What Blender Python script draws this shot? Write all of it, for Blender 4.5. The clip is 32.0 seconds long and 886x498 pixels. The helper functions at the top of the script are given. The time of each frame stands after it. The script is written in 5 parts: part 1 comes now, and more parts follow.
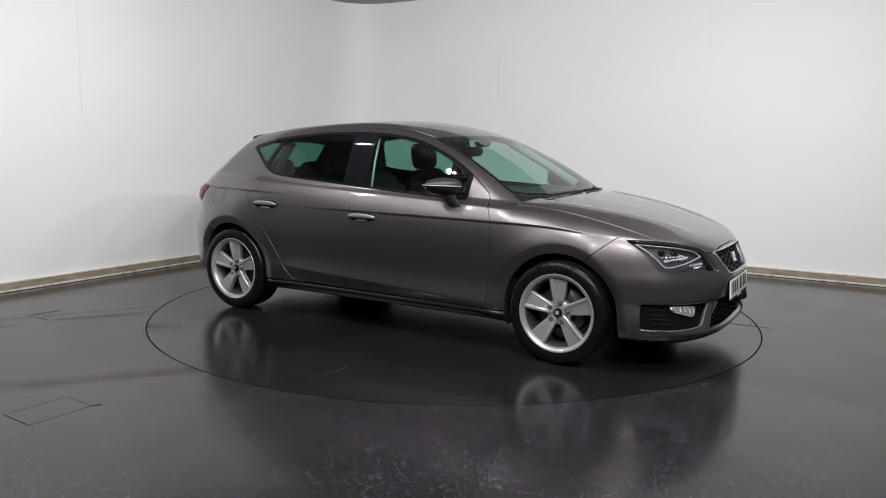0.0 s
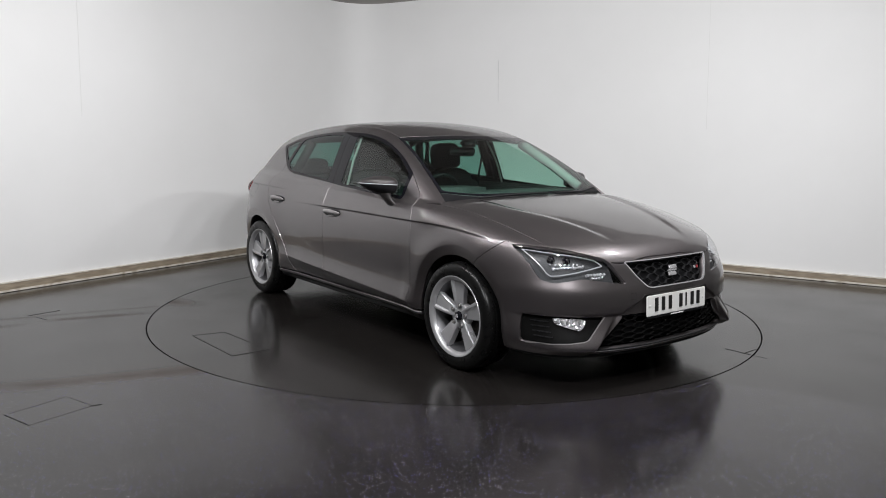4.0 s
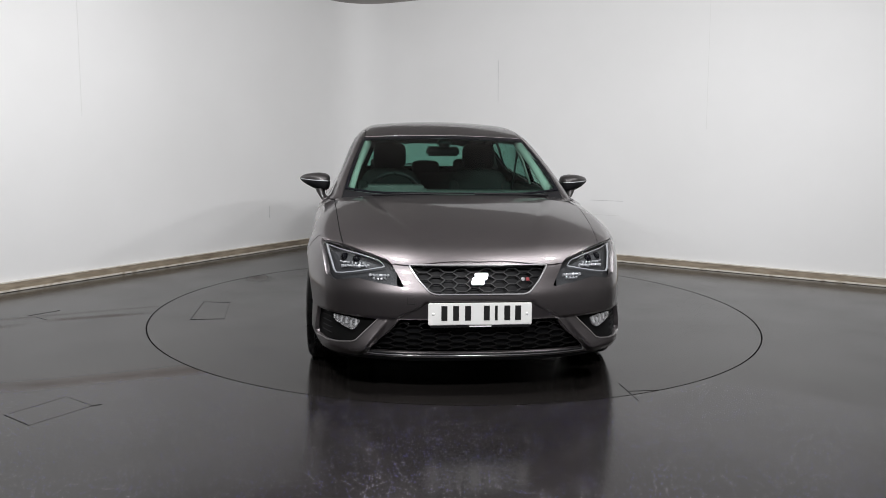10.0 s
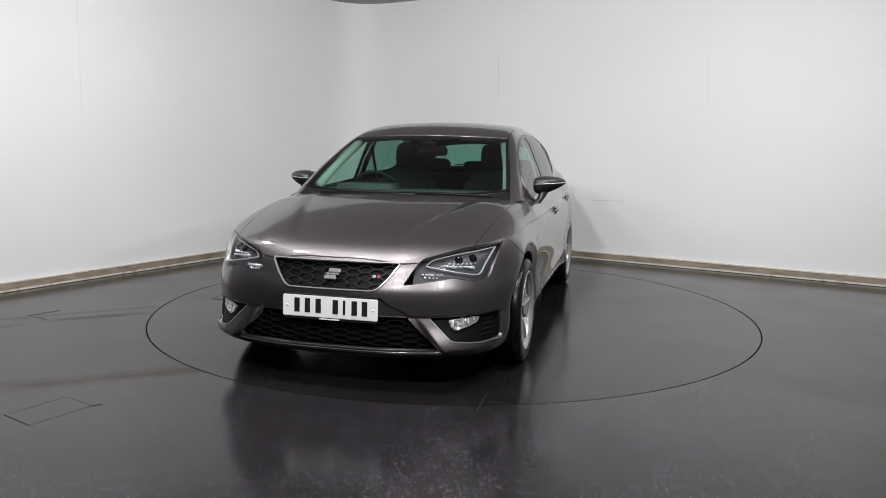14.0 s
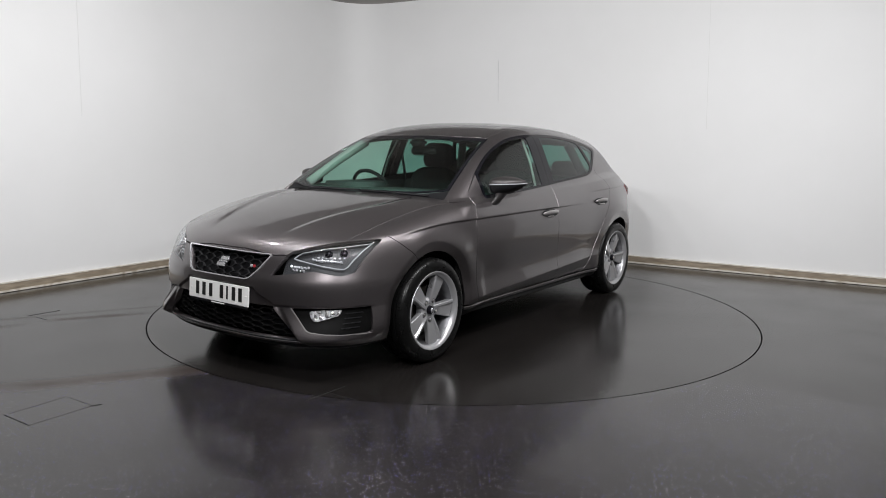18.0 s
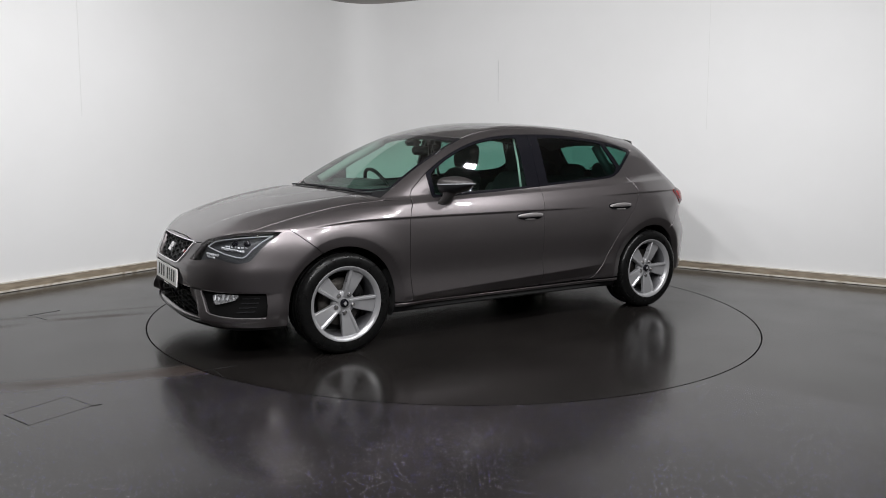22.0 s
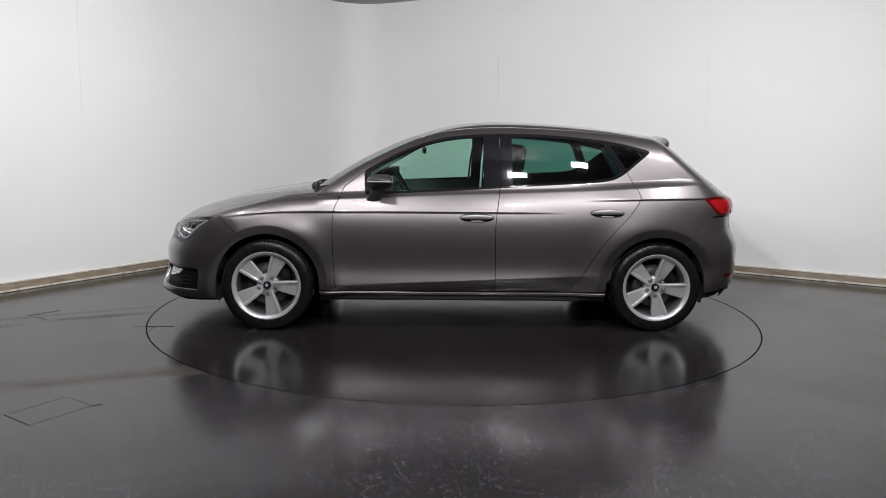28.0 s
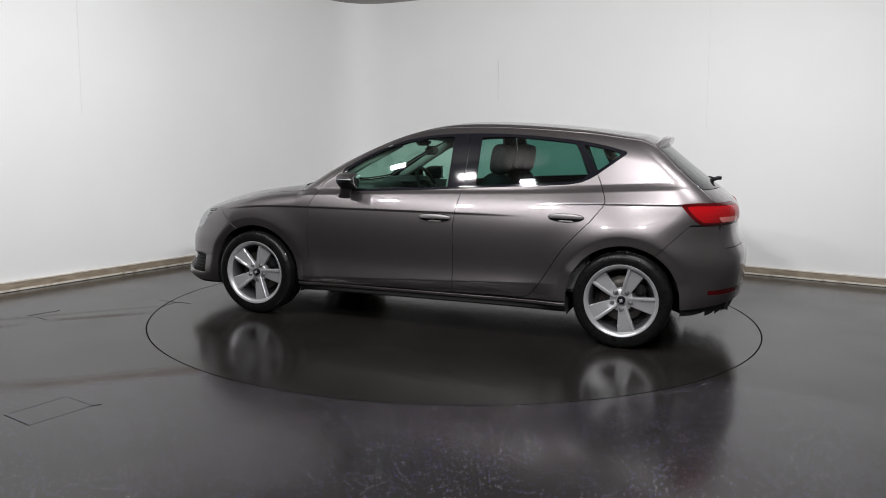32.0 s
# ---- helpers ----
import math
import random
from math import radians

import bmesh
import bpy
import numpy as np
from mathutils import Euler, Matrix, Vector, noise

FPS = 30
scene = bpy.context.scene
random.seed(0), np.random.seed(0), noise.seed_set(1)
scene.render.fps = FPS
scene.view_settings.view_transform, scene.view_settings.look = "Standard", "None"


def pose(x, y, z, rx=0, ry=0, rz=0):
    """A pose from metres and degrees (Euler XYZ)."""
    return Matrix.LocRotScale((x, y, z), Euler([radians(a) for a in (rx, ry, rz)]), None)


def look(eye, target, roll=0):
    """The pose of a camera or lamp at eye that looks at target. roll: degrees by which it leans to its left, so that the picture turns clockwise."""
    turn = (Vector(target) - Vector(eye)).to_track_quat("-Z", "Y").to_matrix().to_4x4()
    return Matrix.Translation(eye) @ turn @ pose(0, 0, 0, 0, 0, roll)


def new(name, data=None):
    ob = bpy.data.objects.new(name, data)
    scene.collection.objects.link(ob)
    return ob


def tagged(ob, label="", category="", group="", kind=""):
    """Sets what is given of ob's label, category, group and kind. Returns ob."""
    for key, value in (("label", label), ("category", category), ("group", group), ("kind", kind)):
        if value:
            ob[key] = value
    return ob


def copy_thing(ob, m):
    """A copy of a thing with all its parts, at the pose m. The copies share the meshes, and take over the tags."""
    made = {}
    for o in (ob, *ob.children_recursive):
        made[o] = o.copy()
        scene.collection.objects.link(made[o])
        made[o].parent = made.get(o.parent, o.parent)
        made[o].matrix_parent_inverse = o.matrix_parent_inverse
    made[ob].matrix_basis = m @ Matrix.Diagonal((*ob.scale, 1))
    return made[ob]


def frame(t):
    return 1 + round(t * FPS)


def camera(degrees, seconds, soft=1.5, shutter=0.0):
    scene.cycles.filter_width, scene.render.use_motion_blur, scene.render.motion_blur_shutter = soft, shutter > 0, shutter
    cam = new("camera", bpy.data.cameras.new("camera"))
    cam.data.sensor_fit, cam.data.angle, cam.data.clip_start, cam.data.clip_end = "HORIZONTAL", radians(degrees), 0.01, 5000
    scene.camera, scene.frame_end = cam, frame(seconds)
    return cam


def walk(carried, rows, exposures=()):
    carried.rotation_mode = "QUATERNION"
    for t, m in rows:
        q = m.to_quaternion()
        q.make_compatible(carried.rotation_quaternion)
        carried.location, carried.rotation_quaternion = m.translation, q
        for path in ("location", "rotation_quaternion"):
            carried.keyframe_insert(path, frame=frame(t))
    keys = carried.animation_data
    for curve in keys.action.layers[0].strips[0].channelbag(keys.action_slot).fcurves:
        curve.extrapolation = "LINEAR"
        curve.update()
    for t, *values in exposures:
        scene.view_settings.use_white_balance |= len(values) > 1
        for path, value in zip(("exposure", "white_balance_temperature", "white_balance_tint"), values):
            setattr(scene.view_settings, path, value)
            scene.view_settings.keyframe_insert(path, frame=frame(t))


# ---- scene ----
cam = camera(60.11, 32.0, soft=0.9)
EYE = (0.0, -5.832, 1.287)
PAN, TILT, ROLL = radians(-0.80), radians(-8.116), 0.733
AIM = (EYE[0] + math.sin(PAN) * math.cos(TILT), EYE[1] + math.cos(PAN) * math.cos(TILT), EYE[2] + math.sin(TILT))
walk(cam, [(0.0, look(EYE, AIM, ROLL)), (32.0, look(EYE, AIM, ROLL))])

# turntable: heading of the car in degrees, and the car's seat on the disc
TURN_START, TURN_RATE, SEAT_X, SEAT_Y = 329.54, -5.2625, -0.0391, -0.1168

# ---- light: a closed white studio with flood lamps and added fill under the ceiling ----
world = bpy.data.worlds.new("studio")
scene.world = world
world.use_nodes = True
world.node_tree.nodes["Background"].inputs[0].default_value = (0.9, 0.93, 1.0, 1)
world.node_tree.nodes["Background"].inputs[1].default_value = 0.15
scene.view_settings.exposure = -0.02


def flood(name, at, to, watts, sx, sy, colour=(1.0, 0.97, 0.93)):
    data = bpy.data.lights.new(name, "AREA")
    data.shape, data.size, data.size_y, data.energy, data.color = "RECTANGLE", sx, sy, watts, colour
    ob = new(name, data)
    ob.matrix_world = look(at, to)
    return ob


CEILING = 2.94
COOL = (0.985, 0.985, 1.0)
# square floods on a ring over the rim of the turntable
for turn, watts in ((198, 15), (222, 18), (240, 25), (256, 28), (289, 28), (306, 28), (333, 36)):
    x, y = 2.68 * math.cos(radians(turn)), 2.68 * math.sin(radians(turn))
    flood("flood_or_fill_lamp", (x, y, CEILING - 0.16), (x * 0.75, 0.9, 0.2), watts, 0.20, 0.07, COOL)
# a pair further back, added as fill for the car's flanks and nose
for x in (-0.9, 0.9):
    flood("flood_or_fill_lamp", (x, -4.6, CEILING - 0.16), (x, -0.3, 0.3), 60, 0.22, 0.075, COOL)

# ---- materials ----
def material(name, colour, rough=0.5, metal=0.0, **more):
    m = bpy.data.materials.new(name)
    m.use_nodes = True
    b = m.node_tree.nodes["Principled BSDF"]
    b.inputs["Base Color"].default_value = (*colour, 1)
    b.inputs["Roughness"].default_value = rough
    b.inputs["Metallic"].default_value = metal
    for key, value in more.items():
        b.inputs[key.replace("_", " ")].default_value = value
    return m


def node(m, kind, **ins):
    n = m.node_tree.nodes.new(kind)
    for key, value in ins.items():
        n.inputs[key.replace("_", " ")].default_value = value
    return n


def link(m, a, b):
    m.node_tree.links.new(a, b)


def bsdf(m):
    return m.node_tree.nodes["Principled BSDF"]


def noisy(m, scale, low, high, socket="Base Color", detail=4.0, lo=0.3, hi=0.7, space="Object", stretch=None):
    """Vary a socket between two values (numbers or colours) by noise."""
    tc = node(m, "ShaderNodeTexCoord")
    n = node(m, "ShaderNodeTexNoise", Scale=scale, Detail=detail)
    src = tc.outputs[space]
    if stretch:
        mp = node(m, "ShaderNodeMapping")
        mp.inputs["Scale"].default_value = stretch
        link(m, src, mp.inputs[0])
        src = mp.outputs[0]
    link(m, src, n.inputs["Vector"])
    r = node(m, "ShaderNodeValToRGB")
    r.color_ramp.elements[0].position, r.color_ramp.elements[1].position = lo, hi
    as_colour = lambda v: (*v, 1) if isinstance(v, tuple) else (v, v, v, 1)
    r.color_ramp.elements[0].color, r.color_ramp.elements[1].color = as_colour(low), as_colour(high)
    link(m, n.outputs["Fac"], r.inputs[0])
    link(m, r.outputs[0], bsdf(m).inputs[socket])
    return n, r


def bumpy(m, scale, strength, distance=0.002, detail=6.0, space="Object"):
    tc = node(m, "ShaderNodeTexCoord")
    n = node(m, "ShaderNodeTexNoise", Scale=scale, Detail=detail)
    link(m, tc.outputs[space], n.inputs["Vector"])
    b = node(m, "ShaderNodeBump", Strength=strength, Distance=distance)
    link(m, n.outputs["Fac"], b.inputs["Height"])
    link(m, b.outputs[0], bsdf(m).inputs["Normal"])


def glass(name, tint, gloss=0.02):
    m = bpy.data.materials.new(name)
    m.use_nodes = True
    m.node_tree.nodes.remove(bsdf(m))
    t = node(m, "ShaderNodeBsdfTransparent")
    t.inputs[0].default_value = (*tint, 1)
    g = node(m, "ShaderNodeBsdfGlossy", Roughness=gloss)
    w = node(m, "ShaderNodeLayerWeight", Blend=0.5)
    p = node(m, "ShaderNodeMath")
    p.operation = "POWER"
    p.inputs[1].default_value = 4.6
    link(m, w.outputs["Facing"], p.inputs[0])
    f = node(m, "ShaderNodeMath")
    f.operation = "MULTIPLY_ADD"
    f.inputs[1].default_value, f.inputs[2].default_value = 0.92, 0.05
    link(m, p.outputs[0], f.inputs[0])
    x = node(m, "ShaderNodeMixShader")
    link(m, f.outputs[0], x.inputs[0])
    link(m, t.outputs[0], x.inputs[1])
    link(m, g.outputs[0], x.inputs[2])
    link(m, x.outputs[0], m.node_tree.nodes["Material Output"].inputs[0])
    return m


PAINT = material("grey_metallic_paint", (0.146, 0.133, 0.136), 0.38, 0.94, Coat_Weight=1.0, Coat_Roughness=0.02)
noisy(PAINT, 700.0, (0.104, 0.094, 0.096), (0.178, 0.162, 0.166), detail=2.0)
flakes = node(PAINT, "ShaderNodeTexNoise", Scale=480.0, Detail=1.0)
link(PAINT, node(PAINT, "ShaderNodeTexCoord").outputs["Object"], flakes.inputs["Vector"])
sparkle = node(PAINT, "ShaderNodeBump", Strength=0.06, Distance=0.0008)
link(PAINT, flakes.outputs["Fac"], sparkle.inputs["Height"])
link(PAINT, sparkle.outputs[0], bsdf(PAINT).inputs["Normal"])
BLACK = material("black_plastic", (0.006, 0.006, 0.007), 0.55, Specular_IOR_Level=0.2)
bumpy(BLACK, 120.0, 0.05, 0.0008, detail=1.0)
MATT_BLACK = material("matt_black_plastic", (0.004, 0.004, 0.004), 0.45, Specular_IOR_Level=0.08)
GLOSS_BLACK = material("gloss_black_trim", (0.006, 0.006, 0.008), 0.06, Specular_IOR_Level=0.2)
SEAL = material("rubber_seal", (0.01, 0.01, 0.01), 0.6)
CHROME = material("chrome", (0.82, 0.82, 0.84), 0.14, 0.75)
GLASS = glass("tinted_glass", (0.59, 0.805, 0.72))
DARK_GLASS = glass("privacy_glass", (0.255, 0.46, 0.405))
LENS = glass("clear_lens", (0.93, 0.94, 0.95))
HANDLE = material("satin_handle_paint", (0.27, 0.255, 0.255), 0.38, 0.5, Coat_Weight=1.0, Coat_Roughness=0.03)
ALLOY = material("silver_alloy", (0.37, 0.37, 0.38), 0.30, 0.5, Coat_Weight=0.6, Coat_Roughness=0.1)
noisy(ALLOY, 9.0, 0.27, 0.33, "Roughness")
ALLOY_DARK = material("alloy_barrel", (0.20, 0.20, 0.21), 0.42, 0.9)
TYRE = material("tyre_rubber", (0.0045, 0.0045, 0.0045), 0.3, Specular_IOR_Level=0.2)
noisy(TYRE, 25.0, 0.22, 0.42, "Roughness")
STEEL = material("brake_steel", (0.32, 0.31, 0.30), 0.4, 0.9)
BRAKE = material("worn_brake_disc", (0.10, 0.095, 0.09), 0.5, 0.8)
noisy(BRAKE, 60.0, (0.06, 0.055, 0.05), (0.13, 0.12, 0.11))
RED_LENS = material("red_lamp_lens", (0.24, 0.003, 0.005), 0.08, Specular_IOR_Level=0.25)
DARK_RED = material("dark_red_lamp_band", (0.05, 0.002, 0.003), 0.1, Specular_IOR_Level=0.25)
CLOTH = material("dark_seat_cloth", (0.026, 0.026, 0.027), 0.9, Specular_IOR_Level=0.15)
bumpy(CLOTH, 60.0, 0.06, 0.002, detail=1.0)
DASH = material("dark_dashboard_plastic", (0.05, 0.05, 0.051), 0.55)
bumpy(DASH, 80.0, 0.05, 0.001, detail=1.0)
PALE_TRIM = material("pale_pillar_trim", (0.36, 0.36, 0.35), 0.7)
PLATE = material("white_plate_plastic", (0.82, 0.82, 0.80), 0.3)
INK = material("black_ink", (0.012, 0.012, 0.012), 0.4)
RED_INK = material("red_badge", (0.22, 0.02, 0.025), 0.3)
UNDER = material("underbody", (0.008, 0.008, 0.008), 0.9)

WALL = material("white_wall_paint", (0.82, 0.82, 0.815), 0.62)
noisy(WALL, 0.7, (0.79, 0.79, 0.785), (0.84, 0.84, 0.838), detail=5.0)
bumpy(WALL, 14.0, 0.05, 0.004)
# for walls out of view; grey chosen to darken the car's reflections
BACK_WALL = material("unseen_wall_grey", (0.22, 0.215, 0.21), 0.7)
noisy(BACK_WALL, 0.8, (0.18, 0.176, 0.17), (0.26, 0.255, 0.25), detail=5.0)
CEIL = material("ceiling_paint", (0.38, 0.36, 0.345), 0.85)
noisy(CEIL, 1.2, (0.35, 0.33, 0.315), (0.41, 0.39, 0.375))
BOARD = material("worn_pale_skirting_wood", (0.5, 0.43, 0.33), 0.55)
noisy(BOARD, 6.0, (0.20, 0.16, 0.115), (0.36, 0.30, 0.225), detail=10.0, lo=0.32, hi=0.66, stretch=(1, 1, 5))
PALE_BOARD = material("chipped_cream_paint", (0.6, 0.56, 0.49), 0.6)
noisy(PALE_BOARD, 14.0, (0.36, 0.30, 0.23), (0.66, 0.62, 0.55), detail=8.0, lo=0.30, hi=0.48)
FAINT_GROOVE = material("worn_joint", (0.016, 0.014, 0.013), 0.4)
GROOVE = material("dark_groove", (0.006, 0.006, 0.006), 0.9)


def vinyl(name, base, flecks):
    m = material(name, base, 0.2, Specular_IOR_Level=0.35)
    tc = node(m, "ShaderNodeTexCoord")
    n1, r1 = noisy(m, 1.3, tuple(c * 0.75 for c in base), tuple(c * 1.3 for c in base), detail=8.0)
    _, rough_ramp = noisy(m, 1.9, 0.13, 0.225, "Roughness", detail=7.0, lo=0.3, hi=0.7)
    bumpy(m, 160.0, 0.035, 0.0010, detail=2.0)
    # brownish dirt tracks across the floor
    sx = node(m, "ShaderNodeSeparateXYZ")
    link(m, tc.outputs["Object"], sx.inputs[0])
    wob = node(m, "ShaderNodeTexNoise", Scale=5.0, Detail=6.0)
    link(m, tc.outputs["Object"], wob.inputs["Vector"])

    def calc(kind, a, b, c=None):
        k = node(m, "ShaderNodeMath")
        k.operation = kind
        for i, v in enumerate((a, b, c)):
            if v is None:
                continue
            if isinstance(v, float):
                k.inputs[i].default_value = v
            else:
                link(m, v, k.inputs[i])
        return k.outputs[0]

    def fade(v, a, b):
        k = node(m, "ShaderNodeMapRange")
        k.inputs[1].default_value, k.inputs[2].default_value = a, b
        link(m, v, k.inputs[0])
        return k.outputs[0]

    dirty = None
    for slope, level, x0, x1, half, weight in ((0.425, -1.11, -6.0, -1.2, 0.15, 1.0), (0.43, 0.585, -2.9, -2.25, 0.07, 1.0), (0.62, 1.03, -5.0, -2.98, 0.09, 1.3), (0.55, 1.10, -4.0, -2.2, 0.05, 0.45)):
        line = calc("MULTIPLY_ADD", sx.outputs[0], -slope, sx.outputs[1])
        off = calc("ABSOLUTE", calc("SUBTRACT", line, level), None)
        rough_edge = calc("MULTIPLY_ADD", wob.outputs["Fac"], half, off)
        band = calc("MULTIPLY", fade(rough_edge, half * 1.6, half * 0.6), fade(sx.outputs[0], x0, x0 + 0.15))
        band = calc("MULTIPLY", band, calc("MULTIPLY", fade(sx.outputs[0], x1 + 0.1, x1 - 0.2), weight))
        dirty = calc("MAXIMUM", dirty, band) if dirty else band
    mul2 = node(m, "ShaderNodeMath")
    mul2.operation = "MULTIPLY"
    link(m, dirty, mul2.inputs[0])
    link(m, wob.outputs["Fac"], mul2.inputs[1])
    dull = node(m, "ShaderNodeMath")
    dull.operation = "MULTIPLY_ADD"
    dull.inputs[1].default_value = 0.45
    link(m, mul2.outputs[0], dull.inputs[0])
    link(m, rough_ramp.outputs[0], dull.inputs[2])
    link(m, dull.outputs[0], bsdf(m).inputs["Roughness"])
    dirt = node(m, "ShaderNodeMix")
    dirt.data_type = "RGBA"
    link(m, mul2.outputs[0], dirt.inputs[0])
    link(m, r1.outputs[0], dirt.inputs[6])
    dirt.inputs[7].default_value = (0.045, 0.028, 0.019, 1)
    link(m, dirt.outputs[2], bsdf(m).inputs["Base Color"])
    r1 = dirt
    if flecks:
        v = node(m, "ShaderNodeTexVoronoi", Scale=104.0)
        link(m, tc.outputs["Object"], v.inputs["Vector"])
        near = node(m, "ShaderNodeMath")
        near.operation = "LESS_THAN"
        near.inputs[1].default_value = 0.19
        link(m, v.outputs["Distance"], near.inputs[0])
        sep = node(m, "ShaderNodeSeparateColor")
        link(m, v.outputs["Color"], sep.inputs[0])
        pick = node(m, "ShaderNodeMath")
        pick.operation = "GREATER_THAN"
        pick.inputs[1].default_value = 0.6
        link(m, sep.outputs[0], pick.inputs[0])
        both = node(m, "ShaderNodeMath")
        both.operation = "MULTIPLY"
        link(m, near.outputs[0], both.inputs[0])
        link(m, pick.outputs[0], both.inputs[1])
        # worn patches hold fewer flecks
        worn = node(m, "ShaderNodeTexNoise", Scale=2.2, Detail=4.0)
        link(m, tc.outputs["Object"], worn.inputs["Vector"])
        share = node(m, "ShaderNodeMapRange")
        share.inputs[1].default_value, share.inputs[2].default_value = 0.35, 0.65
        share.inputs[3].default_value, share.inputs[4].default_value = 0.74, 0.42
        link(m, worn.outputs["Fac"], share.inputs[0])
        link(m, share.outputs[0], pick.inputs[1])
        tint = node(m, "ShaderNodeValToRGB")
        e = tint.color_ramp.elements
        e[0].color, e[1].color = (0.20, 0.20, 0.62, 1), (0.62, 0.61, 0.64, 1)
        e[0].position, e[1].position = 0.38, 0.6
        link(m, sep.outputs[1], tint.inputs[0])
        mix = node(m, "ShaderNodeMix")
        mix.data_type = "RGBA"
        link(m, both.outputs[0], mix.inputs[0])
        link(m, r1.outputs[2], mix.inputs[6])
        link(m, tint.outputs[0], mix.inputs[7])
        link(m, mix.outputs[2], bsdf(m).inputs["Base Color"])
    return m


FLOOR = vinyl("flecked_dark_vinyl", (0.0165, 0.0146, 0.0150), True)
FLOOR_PLAIN = vinyl("plain_dark_vinyl", (0.011, 0.0098, 0.0092), False)

# ---- mesh tools ----
def part(name, bm, mat, parent=None, label="", smooth=True):
    """Link a bmesh as one mesh object under a thing or a part."""
    me = bpy.data.meshes.new(name)
    bm.to_mesh(me)
    bm.free()
    if smooth:
        for p in me.polygons:
            p.use_smooth = True
    ob = new(name, me)
    if mat:
        me.materials.append(mat)
    ob.parent = parent
    if label:
        ob["label"] = label
    return ob


def box(sx, sy, sz, bevel=0.0, at=(0, 0, 0), seg=2):
    bm = bmesh.new()
    bmesh.ops.create_cube(bm, size=1, matrix=Matrix.Translation(at) @ Matrix.Diagonal((sx, sy, sz, 1)))
    if bevel:
        bmesh.ops.bevel(bm, geom=bm.edges[:], offset=bevel, segments=seg, affect="EDGES")
    return bm


def sharp(ob, degrees=35):
    ob.data.set_sharp_from_angle(angle=radians(degrees))
    return ob


def lathe(profile, n=64, axis="y", closed=False):
    """Turn a profile of (radius, along) round an axis."""
    bm = bmesh.new()
    rings = []
    for i in range(n):
        a = 2 * math.pi * i / n
        ring = []
        for r, h in profile:
            c, s = r * math.cos(a), r * math.sin(a)
            ring.append(bm.verts.new({"y": (c, h, s), "z": (c, s, h), "x": (h, c, s)}[axis]))
        rings.append(ring)
    m = len(profile)
    for i in range(n):
        a, b = rings[i], rings[(i + 1) % n]
        for j in range(m if closed else m - 1):
            bm.faces.new((a[j], a[(j + 1) % m], b[(j + 1) % m], b[j]))
    bmesh.ops.remove_doubles(bm, verts=bm.verts[:], dist=1e-6)
    bmesh.ops.recalc_face_normals(bm, faces=bm.faces[:])
    return bm


def tube(points, radius, n=8, bm=None):
    """A round bar along a line of points."""
    bm = bm or bmesh.new()
    pts = [Vector(p) for p in points]
    rings = []
    for i, p in enumerate(pts):
        d = (pts[min(i + 1, len(pts) - 1)] - pts[max(i - 1, 0)]).normalized()
        q = d.to_track_quat("Z", "Y")
        rings.append([bm.verts.new(p + q @ Vector((radius * math.cos(2 * math.pi * k / n), radius * math.sin(2 * math.pi * k / n), 0))) for k in range(n)])
    for a, b in zip(rings, rings[1:]):
        for k in range(n):
            bm.faces.new((a[k], a[(k + 1) % n], b[(k + 1) % n], b[k]))
    bm.faces.new(rings[0][::-1])
    bm.faces.new(rings[-1])
    return bm


def outline(points, step=0.012, round_by=0.0, closed=True):
    """A close polyline through design corners; corners are rounded by cutting them."""
    p = [np.array(q, float) for q in points]
    if round_by:
        out = []
        n = len(p)
        for i in range(n):
            if not closed and i in (0, n - 1):
                out.append(p[i])
                continue
            a, b, c = p[i - 1], p[i], p[(i + 1) % n]
            la, lc = np.linalg.norm(a - b), np.linalg.norm(c - b)
            r1, r2 = min(round_by, la * 0.45), min(round_by, lc * 0.45)
            s, e = b + (a - b) / la * r1, b + (c - b) / lc * r2
            for t in np.linspace(0, 1, 7):
                out.append((1 - t) ** 2 * s + 2 * t * (1 - t) * b + t * t * e)
        p = out
    return np.array(p)


def curve(points, n=60):
    """A smooth open curve through design points."""
    p = np.array(points, float)
    s = np.r_[0, np.cumsum(np.linalg.norm(np.diff(p, axis=0), axis=1))]
    t = np.linspace(0, s[-1], n)
    return np.stack([spline(s, p[:, k])(t) for k in range(p.shape[1])], 1)


def inside_distance(q, poly):
    """Signed distance of points q to a closed outline, below zero inside."""
    a = poly
    b = np.roll(poly, -1, axis=0)
    best = np.full(len(q), 1e9)
    odd = np.zeros(len(q), bool)
    for (ax, ay), (bx, by) in zip(a, b):
        ex, ey = bx - ax, by - ay
        L = ex * ex + ey * ey
        if L < 1e-14:
            continue
        t = np.clip(((q[:, 0] - ax) * ex + (q[:, 1] - ay) * ey) / L, 0, 1)
        d = (q[:, 0] - ax - t * ex) ** 2 + (q[:, 1] - ay - t * ey) ** 2
        best = np.minimum(best, d)
        if ay != by:
            odd ^= ((ay > q[:, 1]) != (by > q[:, 1])) & (q[:, 0] < ex * (q[:, 1] - ay) / ey + ax)
    return np.where(odd, -1, 1) * np.sqrt(best)


